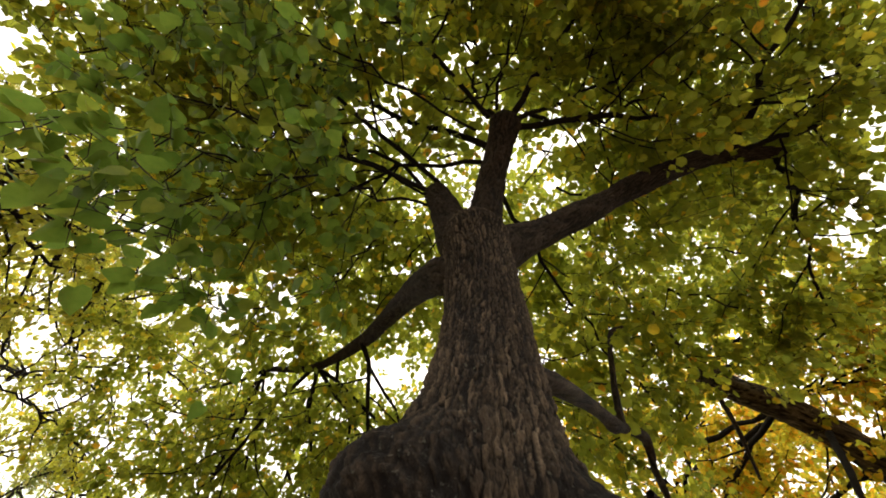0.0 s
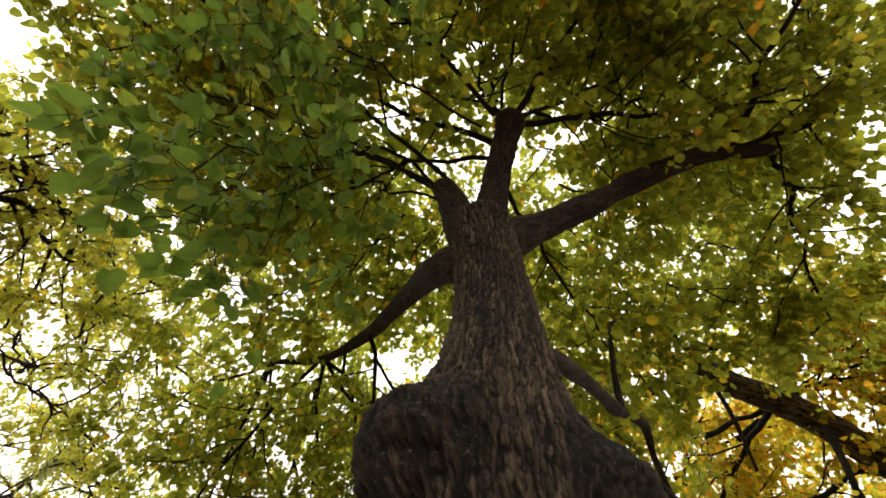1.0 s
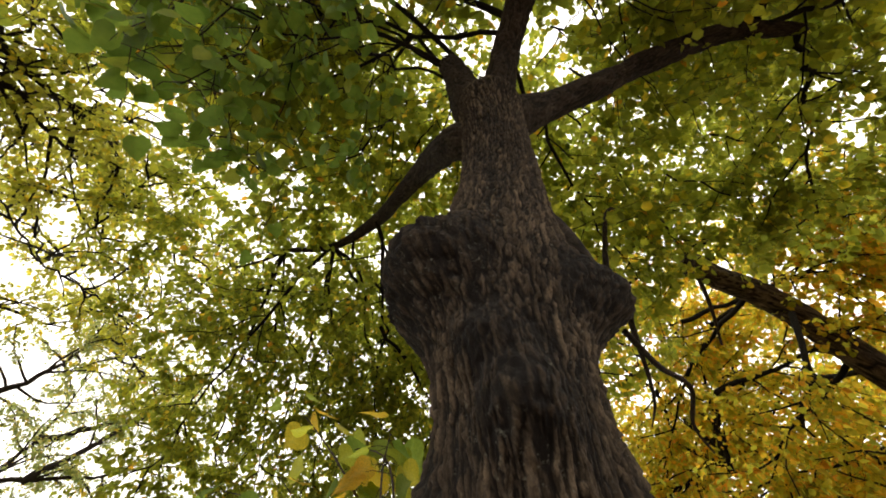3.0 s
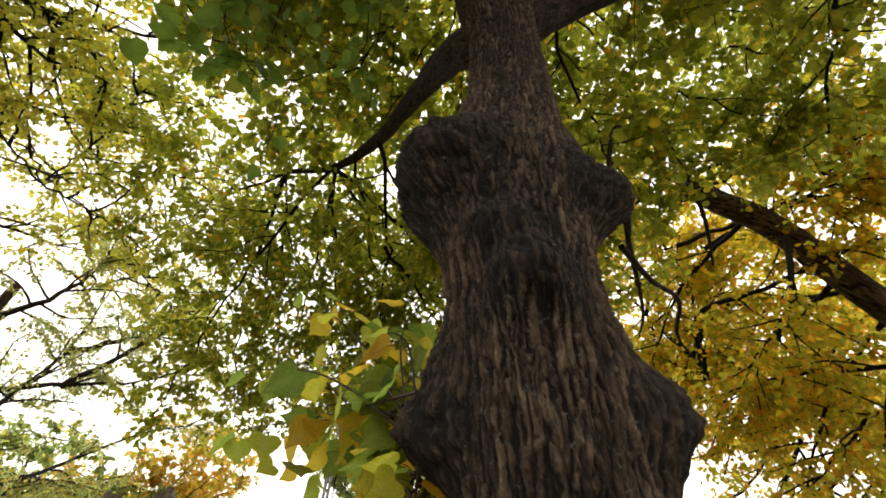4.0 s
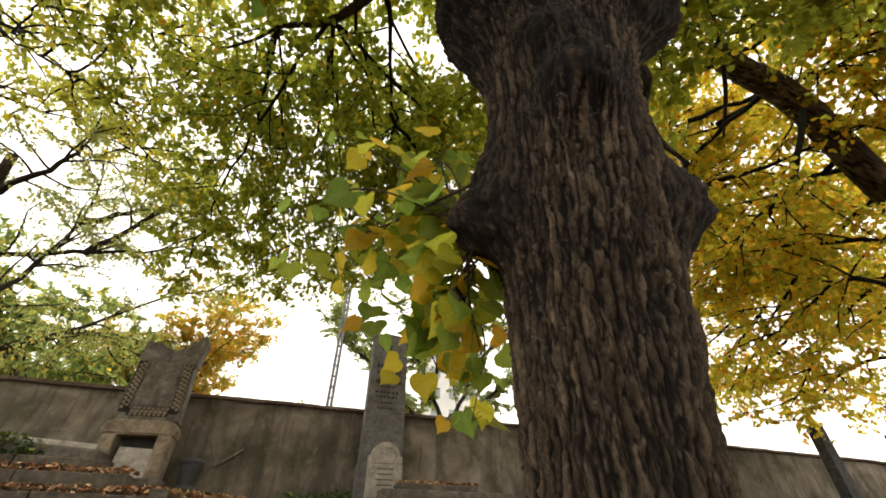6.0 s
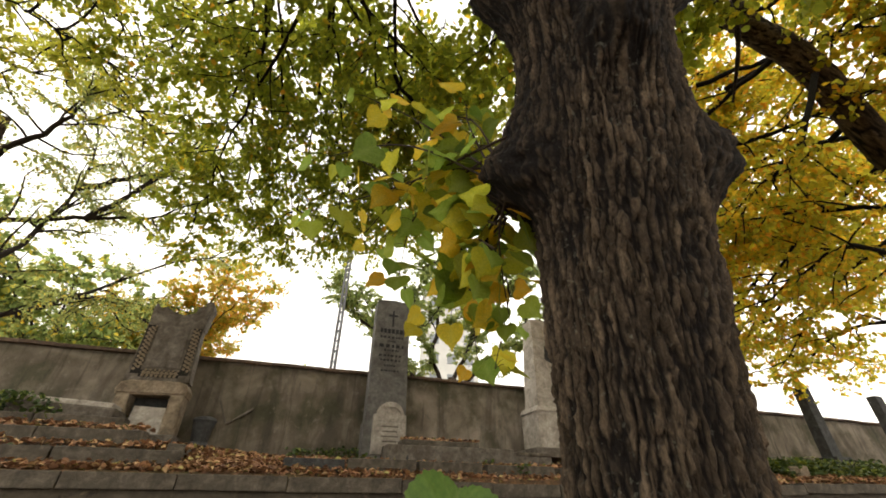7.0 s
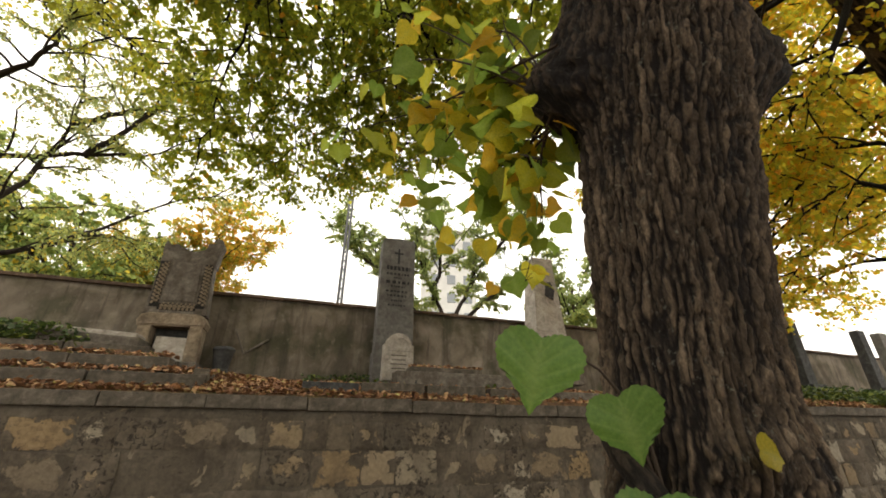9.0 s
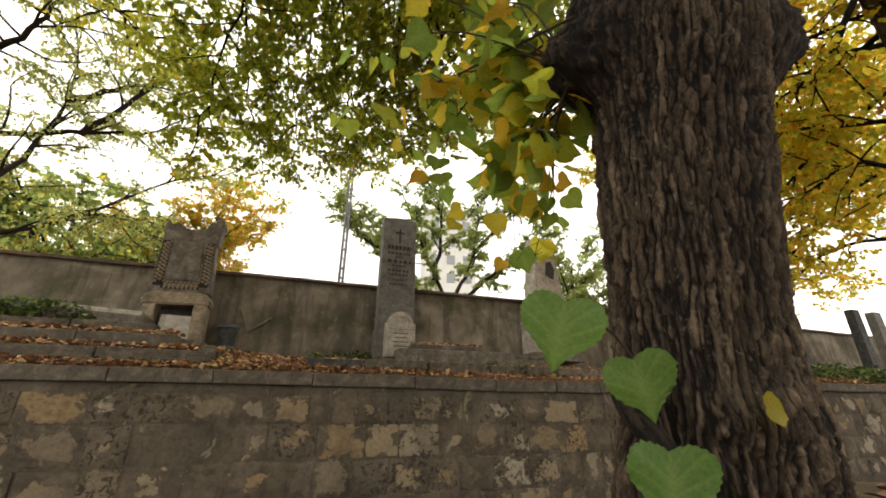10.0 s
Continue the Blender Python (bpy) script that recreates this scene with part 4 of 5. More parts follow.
# leaning golden tree beside the linden
wild_tree("leaning_tree", "leaning tree with a thick dark trunk and golden leaves",
          [(11.5, 7.6, -1.3, 0.6), (10.4, 6.8, 3.0, 0.5), (9.0, 5.9, 5.3, 0.30), (7.6, 5.1, 6.5, 0.26), (6.2, 4.3, 7.46, 0.24), (5.2, 3.95, 7.84, 0.225), (4.75, 3.75, 7.98, 0.21), (4.55, 3.68, 8.05, 0.13)],
          spread([[(3.5, 3.0, 6.2), (2.9, 3.6, 6.9), (2.0, 4.6, 7.8)], 
           [(5.4, 3.9, 5.3), (4.9, 5.4, 5.0), (4.4, 7.0, 4.3)], [(6.0, 4.2, 4.9), (5.6, 5.6, 4.4), (5.2, 7.2, 3.4)], [(6.6, 4.6, 4.2), (6.6, 6.2, 4.0), (6.4, 8.0, 3.0)], [(4.2, 3.2, 5.9), (3.8, 4.6, 6.0), (3.6, 6.6, 5.6)],
           [(6.9, 4.8, 3.6), (7.4, 6.2, 4.6), (8.0, 8.0, 4.4)], [(5.6, 4.0, 5.2), (5.8, 5.4, 6.2), (6.0, 7.4, 6.4)], [(3.6, 3.0, 6.2), (2.6, 2.6, 7.4), (1.4, 2.4, 8.4)],
           [(6.6, 4.6, 4.2), (7.6, 5.0, 5.6), (8.6, 5.6, 6.6)], [(7.2, 5.0, 2.8), (7.0, 7.0, 3.4), (7.6, 9.4, 3.0)]] + fan((7.0, 8.0, 5.6), 3.0, 3.4, 12, 61, -0.6, 0.9) + fan((4.6, 6.4, 5.8), 2.6, 2.4, 8, 62, -0.3, 0.9) + fan((9.5, 11.0, 5.6), 3.4, 3.4, 10, 63, -0.7, 0.9)) + fan((7.4, 8.4, 9.6), 3.0, 4.2, 6, 65, -0.7, 0.8) + fan((5.4, 7.4, 9.4), 2.6, 3.4, 7, 66, -0.6, 0.8) + fan((10.5, 8.8, 8.0), 3.4, 3.6, 4, 67, -0.8, 0.8) + [[(6.03, 3.41, 8.6), (6.95, 3.42, 8.16), (7.79, 3.39, 7.7)], [(5.41, 4.59, 9.14), (6.71, 3.25, 8.78), (7.66, 2.31, 8.16)], [(5.76, 5.43, 8.28), (7.13, 4.2, 8.31), (8.06, 4.1, 7.62)], [(5.18, 5.43, 8.41), (6.3, 4.5, 8.11), (7.34, 3.37, 7.65)], [(5.52, 6.44, 7.28), (6.71, 5.33, 7.08), (7.63, 4.12, 6.87)], [(5.14, 4.24, 9.53), (6.59, 3.28, 8.88), (7.65, 2.25, 8.19)], [(6.2, 4.3, 7.1), (5.8, 4.6, 6.1), (5.8, 5.2, 5.9), (5.7, 6.0, 5.8), (5.5, 7.2, 5.6)], [(7.6, 5.0, 6.0), (7.0, 5.1, 4.8), (6.5, 5.6, 5.1), (6.1, 6.5, 5.6), (6.2, 7.6, 6.0)], [(8.4, 5.6, 5.4), (7.2, 5.4, 4.1), (7.0, 6.2, 4.7), (7.0, 7.0, 4.7), (6.9, 8.4, 4.5)]],
          21, LEAF_GOLD, 0.115, 11, 1.6, 9, 11, twig_len=0.6, bark=BARK_LIMB, outline=ROUND, r=0.06, trunk_bark=BARK)

# tall golden-green tree whose crown shows past the linden's left side
wild_tree("maple_tree", "tall tree with crooked dark limbs and thinning yellow leaves",
          [(-11.6, 1.0, -1.3, 0.4), (-11.0, 0.9, 2.5, 0.32), (-9.9, 0.7, 4.6, 0.25), (-8.8, 0.4, 5.6, 0.2), (-7.8, 0.2, 6.1, 0.12)],
          [[(-7.9, 0.2, 6.05), (-6.9, 0.0, 6.39), (-6.27, -0.12, 6.82), (-5.96, -0.19, 6.99), (-5.61, -0.45, 7.29)], [(-6.27, -0.12, 6.82), (-6.0, -0.09, 6.94), (-5.84, 0.22, 6.97), (-5.72, 0.5, 7.08), (-5.54, 0.75, 7.09), (-5.36, 1.02, 7.22), (-5.18, 1.46, 7.16)], [(-8.6, 0.4, 5.7), (-6.84, 0.2, 6.29), (-6.25, 0.31, 6.69), (-5.89, 0.42, 6.78), (-5.83, 0.89, 6.79), (-5.68, 1.19, 6.9), (-5.12, 1.57, 7.05)], [(-8.6, 0.4, 5.7), (-7.4, 2.2, 8.0), (-5.4, 3.6, 9.4)], [(-7.9, 0.2, 6.05), (-6.6, -0.8, 8.0), (-5.2, -1.6, 9.2)],
           [(-7.9, 0.2, 6.05), (-6.6, 0.9, 8.8), (-4.6, 1.6, 10.0)], [(-8.8, 0.5, 5.6), (-9.0, 3.6, 7.0), (-8.4, 5.6, 8.4)]] + fan((-7.2, 3.2, 7.4), 2.4, 2.8, 6, 71, -0.5, 0.9) + fan((-7.2, 5.4, 8.2), 2.4, 2.6, 5, 72, -0.5, 0.9) + fan((-7.4, 0.8, 8.6), 2.2, 2.8, 5, 73, -0.3, 0.8) + fan((-8.6, 2.6, 9.0), 2.2, 2.8, 3, 75, -0.5, 0.8),
          22, LEAF_TAWNY, 0.098, 9, 1.2, 7, 11, bark=BARK_LIMB, r=0.075, fan_r=0.25)

# feathery pale tree behind the upper wall
wild_tree("acacia_tree", "feathery pale green tree with sparse small leaves behind the wall",
          [(-12.8, 7.0, 1.2, 0.4), (-11.4, 7.0, 3.2, 0.3), (-10.6, 6.9, 4.4, 0.24), (-10.2, 6.6, 5.6, 0.18), (-9.9, 6.2, 6.8, 0.12), (-9.7, 5.9, 7.6, 0.08)],
          [[(-11.2, 7.0, 3.4), (-9.7, 7.6, 3.7), (-9.2, 9.0, 4.9), (-8.4, 10.3, 6.5), (-7.1, 11.6, 7.9)], [(-10.2, 6.6, 5.4), (-9.6, 6.8, 5.5), (-8.8, 7.8, 6.3), (-7.9, 8.8, 7.2), (-6.5, 10.3, 8.5)], [(-10.6, 6.9, 4.2), (-9.3, 6.9, 4.4), (-9.2, 7.5, 6.2), (-9.1, 7.5, 7.3), (-9.3, 7.3, 9.1)],
           [(-9.9, 6.2, 6.6), (-8.6, 6.0, 7.5), (-8.4, 6.0, 8.8)], [(-9.2, 9.0, 4.9), (-9.6, 10.4, 5.4), (-9.4, 12.4, 5.4)], [(-8.8, 7.8, 6.3), (-8.0, 8.2, 8.0), (-7.4, 8.4, 9.8)], [(-9.1, 7.5, 7.0), (-8.4, 8.4, 8.4), (-8.0, 9.6, 10.2)]],
          23, LEAF_HAZED, 0.075, 14, 1.4, 11, 18, bark=BARK_FAR, r=0.08)

wild_tree("green_tree", "broad green tree behind the boundary wall", [(-14.9, 14.5, 1.2, 0.3), (-14.6, 14.3, 4.4, 0.22), (-14.4, 14.2, 7.0, 0.12)],
          fan((-14.6, 14.3, 4.6), 5.2, 5.2, 30, 31, -0.25, 0.95), 24, LEAF_MIST, 0.19, 11, 1.5, 8, 9, r=0.06)
wild_tree("green_tree", "broad green tree behind the boundary wall", [(-20.5, 13.0, 1.2, 0.3), (-20.2, 13.0, 4.0, 0.22), (-20.0, 13.0, 6.0, 0.12)],
          fan((-20.2, 13.0, 5.0), 5.2, 4.8, 22, 32, -0.2, 0.95), 25, LEAF_MIST, 0.19, 11, 1.5, 8, 8, r=0.06)
wild_tree("orange_tree", "small tree with orange and yellow autumn leaves", [(-12.9, 18.0, 1.2, 0.22), (-12.7, 18.0, 4.8, 0.16), (-12.6, 18.0, 8.0, 0.08)],
          fan((-12.2, 18.0, 5.8), 5.2, 3.8, 26, 33, -0.3, 0.95), 26, LEAF_ORANGE, 0.17, 11, 1.2, 8, 9, r=0.04)
wild_tree("ash_tree", "open many-stemmed tree with thin green leaves behind the wall", [(-0.2, 17.0, 1.2, 0.30), (-0.0, 17.0, 3.4, 0.26), (0.1, 16.9, 4.4, 0.22), (0.2, 16.9, 5.1, 0.14)],
          [[(0.1, 17.0, 4.2), (-1.0, 16.8, 6.8), (-2.0, 16.6, 9.2)], [(-0.0, 17.0, 4.4), (1.1, 17.0, 7.0), (1.5, 17.0, 10.3)], [(0.1, 17.0, 4.4), (2.4, 17.2, 6.4), (4.3, 17.2, 7.7)], [(-0.2, 17.0, 3.8), (-2.1, 17.0, 6.0), (-3.9, 17.0, 8.8)], [(-0.7, 16.9, 5.7), (-0.4, 16.6, 8.1), (-0.7, 16.6, 10.5)], [(-2.6, 17.0, 6.8), (-4.2, 17.2, 8.1), (-5.2, 17.2, 10.1)], [(1.1, 17, 7.0), (2.9, 16.8, 9.0), (3.9, 16.8, 10.5)]],
          27, LEAF_ASH, 0.14, 15, 1.6, 10, 22, r=0.11)
wild_tree("ash_tree", "slender tree with thin yellow-green leaves behind the wall", [(6.0, 19.0, 1.2, 0.14), (6.1, 19.0, 4.0, 0.1), (6.3, 19.0, 7.0, 0.06)],
          fan((6.1, 19.0, 4.6), 4.5, 2.2, 12, 35, 0.0, 0.95), 28, LEAF_ASH, 0.17, 10, 1.1, 8, 10, r=0.04)
for x, y, h, s in ((-17.0, 42.0, 14.5, 36), (-12.0, 44.0, 11.5, 37), (-30.0, 40.0, 12.0, 38), (14.0, 44.0, 9.0, 39)):
    wild_tree("distant_tree", "distant green tree beyond the cemetery", [(x, y, 1.2, 0.35), (x, y, h * 0.5, 0.25), (x, y, h * 0.8, 0.1)],
              fan((x, y, h * 0.55), h * 0.45, 2.8, 10, s, -0.1, 0.9), s, LEAF_HAZED, 0.24, 7, 1.4, 6, 6, r=0.05)


# ---- graves and stones on the terrace ----
def on_terrace(name, u, v, z, label, category, turn=0.0, rx=0.0, ry=0.0, group=""):
    return thing(name, plan(u, v, z), label, category, group, turn=WALL_TURN + turn, rx=rx, ry=ry)


def arch_outline(w, h, rise, n=14, shoulder=0.0):
    """An upright slab with a round head."""
    pts = [(-w / 2, 0), (w / 2, 0), (w / 2, h - rise)]
    if shoulder:
        pts.append((w / 2 - shoulder, h - rise))
    half = w / 2 - shoulder
    pts += [(half * math.cos(math.pi * k / n), h - rise + rise * math.sin(math.pi * k / n)) for k in range(0 if not shoulder else 1, n)]
    pts.append((-half, h - rise))
    if shoulder:
        pts.append((-w / 2, h - rise))
    return pts


# broken monument with a carved border
mon = on_terrace("broken_monument", -0.9, 2.4, 1.62, "broken carved stone grave monument with a hollow pedestal against the wall", "grave monument", ry=-1.5)
part("foot", box_bm(1.2, 0.56, 0.14, 0.02, -0.02), GRAVE, mon)
for side in (-1, 1):
    bm = box_bm(0.24, 0.48, 0.72, 0.05, 0.1, rough=0.01, seed=side)
    bmesh.ops.translate(bm, verts=bm.verts, vec=(side * 0.44, 0, 0))
    part("pier", bm, SAND_STONE, mon, "worn sand-coloured pier")
# back plate in dark stone puts the niche's shade into its colour
part("niche_back", box_bm(0.66, 0.12, 0.74, 0.004, 0.1), DARK_STONE, mon, "niche back coloured dark for the shade inside").location = (0, 0.16, 0)
top = prism_bm([(-0.58, 0.80), (0.58, 0.80), (0.60, 0.90), (0.54, 1.02), (0.42, 1.06), (-0.42, 1.06), (-0.54, 1.02), (-0.60, 0.90)], 0.52, 0.03)
part("cornice", top, SAND_STONE, mon, "rounded sand-coloured cornice")
plaque = box_bm(0.62, 0.05, 0.5, 0.008)
pl = part("plaque", plaque, PALE_STONE, mon, "loose pale marble plaque leaning in the niche")
pl.location, pl.rotation_euler = (0.07, -0.20, 0.10), (radians(-8), radians(3), 0)
stele = prism_bm([(-0.56, 1.06), (0.56, 1.06), (0.54, 1.30), (0.50, 2.05), (0.50, 2.62), (0.44, 2.70), (0.30, 2.66), (0.26, 2.52), (0.08, 2.44), (-0.14, 2.50), (-0.28, 2.60), (-0.40, 2.56), (-0.48, 2.66), (-0.52, 2.55), (-0.50, 2.05), (-0.54, 1.30)], 0.34, 0.015)
part("stele", stele, GRAVE, mon, "weathered slab with a broken head")
panel = prism_bm([(-0.30, 1.32), (0.30, 1.32), (0.28, 2.18), (-0.28, 2.18)], 0.03, 0.008)
part("panel", panel, GRAVE, mon, "plain sunk inscription panel").location = (0, -0.176, 0)
# flat dark strips behind the rosettes: the gaps' shade as colour
for x, z, w, h in ((-0.415, 1.68, 0.15, 0.98), (0.415, 1.68, 0.15, 0.98), (0.0, 1.20, 0.68, 0.13)):
    bm = box_bm(w, 0.012, h, 0.0, -h / 2)
    part("border_ground", bm, GAP_SHADE, mon, "flat border strip with the shade between rosettes in its colour").location = (x, -0.172, z)
for k, (x0, z0, x1, z1, n) in enumerate(((-0.455, 1.24, -0.435, 2.12, 11), (0.455, 1.24, 0.435, 2.12, 11), (-0.385, 1.28, -0.37, 2.14, 11), (0.385, 1.28, 0.37, 2.14, 11), (-0.31, 1.225, 0.31, 1.225, 8), (-0.31, 1.165, 0.31, 1.165, 8))):
    for i in range(n):
        f = (i + 0.5) / n
        bm = bmesh.new()
        bmesh.ops.create_uvsphere(bm, u_segments=8, v_segments=5, radius=0.031)
        for v in bm.verts:
            v.co.y *= 0.6
        bm2 = bmesh.ops.create_uvsphere(bm, u_segments=6, v_segments=4, radius=0.02, matrix=Matrix.Translation((0.035, -0.01, 0.04)))
        ob = part("rosette", bm, SAND_STONE, mon, "small carved rosette" if i + k == 0 else "")
        ob.location = (x0 + (x1 - x0) * f, -0.182, z0 + (z1 - z0) * f)
scroll = prism_bm([(0.34, 2.16), (0.52, 2.16), (0.56, 2.50), (0.60, 2.66), (0.56, 2.78), (0.46, 2.80), (0.40, 2.72), (0.46, 2.62), (0.40, 2.42)], 0.40, 0.02)
part("scroll", scroll, GRAVE, mon, "broken scroll on the shoulder")

# tall grey stele with a cross
st = on_terrace("tall_gravestone", 3.64, 2.55, 1.40, "tall grey granite gravestone with an engraved cross", "gravestone")
part("base", box_bm(0.96, 0.5, 0.82, 0.02), GREY_STONE, st)
part("shaft", box_bm(0.90, 0.42, 2.86, 0.012, 0.82, 0.955), GREY_STONE, st, "smooth grey shaft")
part("head", prism_bm([(-0.43, 3.68), (0.43, 3.68), (0.40, 3.74), (0.0, 3.78), (-0.40, 3.74)], 0.40, 0.01), GREY_STONE, st)
cross = bmesh.new()
add_box(cross, (0, -0.207, 3.26), (0.045, 0.012, 0.42))
add_box(cross, (0, -0.207, 3.34), (0.24, 0.0121, 0.045))
part("cross", cross, INK, st, "dark engraved cross")
gg = random.Random(5)
for row, (z, h, w) in enumerate(((2.92, 0.11, 0.62), (2.76, 0.05, 0.60), (2.66, 0.03, 0.2), (2.54, 0.075, 0.62), (2.43, 0.045, 0.36), (2.30, 0.05, 0.60), (2.19, 0.045, 0.5), (2.06, 0.045, 0.30), (1.94, 0.04, 0.44))):
    bars, x = bmesh.new(), -w / 2
    while x < w / 2 - 0.02:
        k = min(gg.uniform(0.5, 1.1) * h * (0.8 if row == 0 else 1.6), w / 2 - x)
        add_box(bars, (x + k / 2, -0.2135 + (3.0 - z) * -0.0045, z), (k * 0.8, 0.008, h))
        x += k * (1.15 if row == 0 else 1.3)
    part("inscription_line", bars, INK, st, "dark engraved line", kind="stuff")

# small round-headed stone
hs = on_terrace("small_headstone", 3.57, 1.6, 1.5, "small pale round-headed gravestone with a carved arch", "gravestone")
part("slab", prism_bm(arch_outline(0.66, 0.98, 0.25, 14, 0.05), 0.2, 0.015), PALE_STONE, hs)
arc = bmesh.new()
for k in range(15):
    a = math.pi * k / 14
    add_box(arc, (0.22 * math.cos(a), -0.108, 0.71 + 0.18 * math.sin(a)), (0.055, 0.03, 0.035), -a + math.pi / 2)
part("arch_moulding", arc, PALE_STONE, hs, "raised arch moulding")
band = bmesh.new()
add_box(band, (0, -0.11, 0.62), (0.62, 0.035, 0.05))
part("band", band, PALE_STONE, hs)
ln = bmesh.new()
for k in range(4):
    add_box(ln, (0, -0.103, 0.50 - 0.09 * k), (0.34 - 0.04 * (k % 2), 0.008, 0.025))
part("inscription_line", ln, GRAVE, hs, "worn engraved lines", kind="stuff")

# pale broken obelisk
ob2 = on_terrace("broken_obelisk", 7.8, 2.3, 1.6, "pale broken marble obelisk on a square pedestal", "grave monument")
part("plinth", box_bm(1.5, 1.0, 0.2, 0.02), GRAVE, ob2)
part("pedestal", box_bm(1.12, 0.8, 0.82, 0.03, 0.2, rough=0.012), PALE_STONE, ob2)
part("moulding", box_bm(1.2, 0.86, 0.14, 0.045, 1.0, 0.9), PALE_STONE, ob2)
part("shaft", box_bm(0.92, 0.66, 2.35, 0.02, 1.14, 0.66, 0.03, 4, 5), PALE_STONE, ob2, "tapered pale shaft with a broken top")
# no hole is cut: a dark plate on the shaft paints its shade
part("stain", prism_bm([(-0.14, 0), (0.1, -0.12), (0.16, 0.15), (0.06, 0.42), (-0.10, 0.36)], 0.02, 0.0), DARK_STONE, ob2, "flat dark patch, the shade of a hole where an ornament broke off").location = (0.08, -0.288, 2.35)

# stepped grave enclosure
enc = on_terrace("stepped_grave", -1.6, 0.9, 1.0, "stepped grave enclosure of mossy stone kerbs under fallen leaves", "grave")
for u0, u1, v0, v1, z0, z1 in ((-6.0, 0.27, 0.45, 0.75, 1.02, 1.36), (-6.0, -0.42, 0.95, 1.25, 1.2, 1.66), (-6.0, -0.95, 1.55, 1.85, 1.4, 1.92)):
    n = 4
    for i in range(n):
        a, b = u0 + (u1 - u0) * i / n, u0 + (u1 - u0) * (i + 1) / n
        ob = part("kerb_stone", box_bm(b - a - 0.015, v1 - v0, z1 - z0, 0.018, rough=0.012, seed=i + z1), COPING, enc, "worn kerb stone" if i == 0 else "")
        ob.matrix_local = enc.matrix_world.inverted() @ Matrix.Translation(plan((a + b) / 2, (v0 + v1) / 2, z0)) @ pose(0, 0, 0, 0, random.uniform(-0.6, 0.6), WALL_TURN + random.uniform(-0.8, 0.8))
for v0, u, z, w in ((1.2, 0.1, 1.16, 1.5), (1.9, -0.55, 1.36, 1.3)):
    ob = part("side_kerb", box_bm(0.22, w, 0.3, 0.02, rough=0.012, seed=v0), COPING, enc)
    ob.matrix_local = enc.matrix_world.inverted() @ (Matrix.Translation(plan(u, v0 + 0.1, z)) @ pose(0, 0, 0, 0, 0, WALL_TURN + 4))
lid = on_terrace("grave_slab", -1.95, 2.05, 1.86, "cracked pale grave slab tilted on a brick bed", "grave", ry=2.5)
part("slab", box_bm(1.35, 0.7, 0.08, 0.015, 0.24, rough=0.01), PALE_STONE, lid)
part("bed", box_bm(1.5, 0.75, 0.3, 0.03, -0.06, rough=0.02), GRAVE, lid)

# flat kerbs in front of the headstones
for u0, u1, z, mat, lab in ((1.70, 2.66, 1.25, DARK_STONE, "low dark grave kerb covered with leaves"), (2.70, 3.86, 1.27, COPING, "low stone grave kerb covered with leaves"), (3.92, 5.1, 1.26, COPING, "low stone grave kerb covered with leaves"), (5.2, 6.6, 1.24, COPING, "low stone grave kerb covered with leaves"), (6.75, 8.4, 1.22, GRAVE, "low stone grave kerb covered with leaves")):
    kb = on_terrace("grave_kerb", (u0 + u1) / 2, 0.66, z - 0.17, lab, "grave kerb", turn=random.uniform(-1.5, 1.5), group="low kerbs on the terrace")
    part("stone", box_bm(u1 - u0, 0.36, 0.24, 0.015, rough=0.01, seed=u0), mat, kb)
bx = on_terrace("box_grave", 4.75, 1.35, 1.3, "long low box grave of pale weathered stone", "grave")
part("body", box_bm(2.6, 0.62, 0.34, 0.02, rough=0.012, seed=3), GRAVE, bx)
part("lid", box_bm(1.6, 0.5, 0.10, 0.02, 0.34, rough=0.012, seed=4), COPING, bx).location = (-0.2, 0.04, 0)
bx2 = on_terrace("box_grave", 6.4, 1.6, 1.25, "long low box grave of pale weathered stone", "grave", turn=2)
part("body", box_bm(1.4, 0.6, 0.3, 0.02, rough=0.012, seed=5), GRAVE, bx2)
part("lid", box_bm(1.5, 0.66, 0.07, 0.02, 0.3, rough=0.012, seed=6), COPING, bx2)
ornament = on_terrace("iron_grave_ornament", 3.75, 0.7, 1.27, "small dark broken iron grave ornament", "ornament")
part("base", box_bm(0.26, 0.12, 0.03, 0.006), DARK_STONE, ornament)
part("spike", box_bm(0.06, 0.05, 0.13, 0.01, 0.03, 0.4), DARK_STONE, ornament)

# stump of a pillar by the monument, and the scar on the wall
urn = on_terrace("stone_urn", 0.05, 2.6, 1.58, "mossy dark stone urn beside the wall", "urn")
ub = bmesh.new()
prof = [(0.17, 0.0), (0.19, 0.06), (0.15, 0.12), (0.18, 0.3), (0.20, 0.45), (0.22, 0.5), (0.19, 0.55), (0.12, 0.57), (0.0, 0.57)]
rings = [[ub.verts.new((r * math.cos(2 * math.pi * k / 18), r * math.sin(2 * math.pi * k / 18), z)) for k in range(18)] for r, z in prof[:-1]]
for a, b in zip(rings, rings[1:]):
    for k in range(18):
        ub.faces.new((a[k], a[(k + 1) % 18], b[(k + 1) % 18], b[k]))
ub.faces.new(rings[-1])
part("bowl", ub, DARK_STONE, urn)
scar = on_terrace("wall_scar", 0.42, BACK_V - 0.035, 2.35, "gable-shaped ridge of old mortar on the plaster", "mortar ridge")
sb = bmesh.new()
for (x0, z0), (x1, z1) in (((-0.30, 0.26), (-0.04, -0.26)), ((-0.04, -0.26), (0.42, 0.08))):
    add_box(sb, ((x0 + x1) / 2, 0, (z0 + z1) / 2), (math.hypot(x1 - x0, z1 - z0), 0.05, 0.035), -math.atan2(z1 - z0, x1 - x0))
part("ridge", sb, GRAVE, scar)

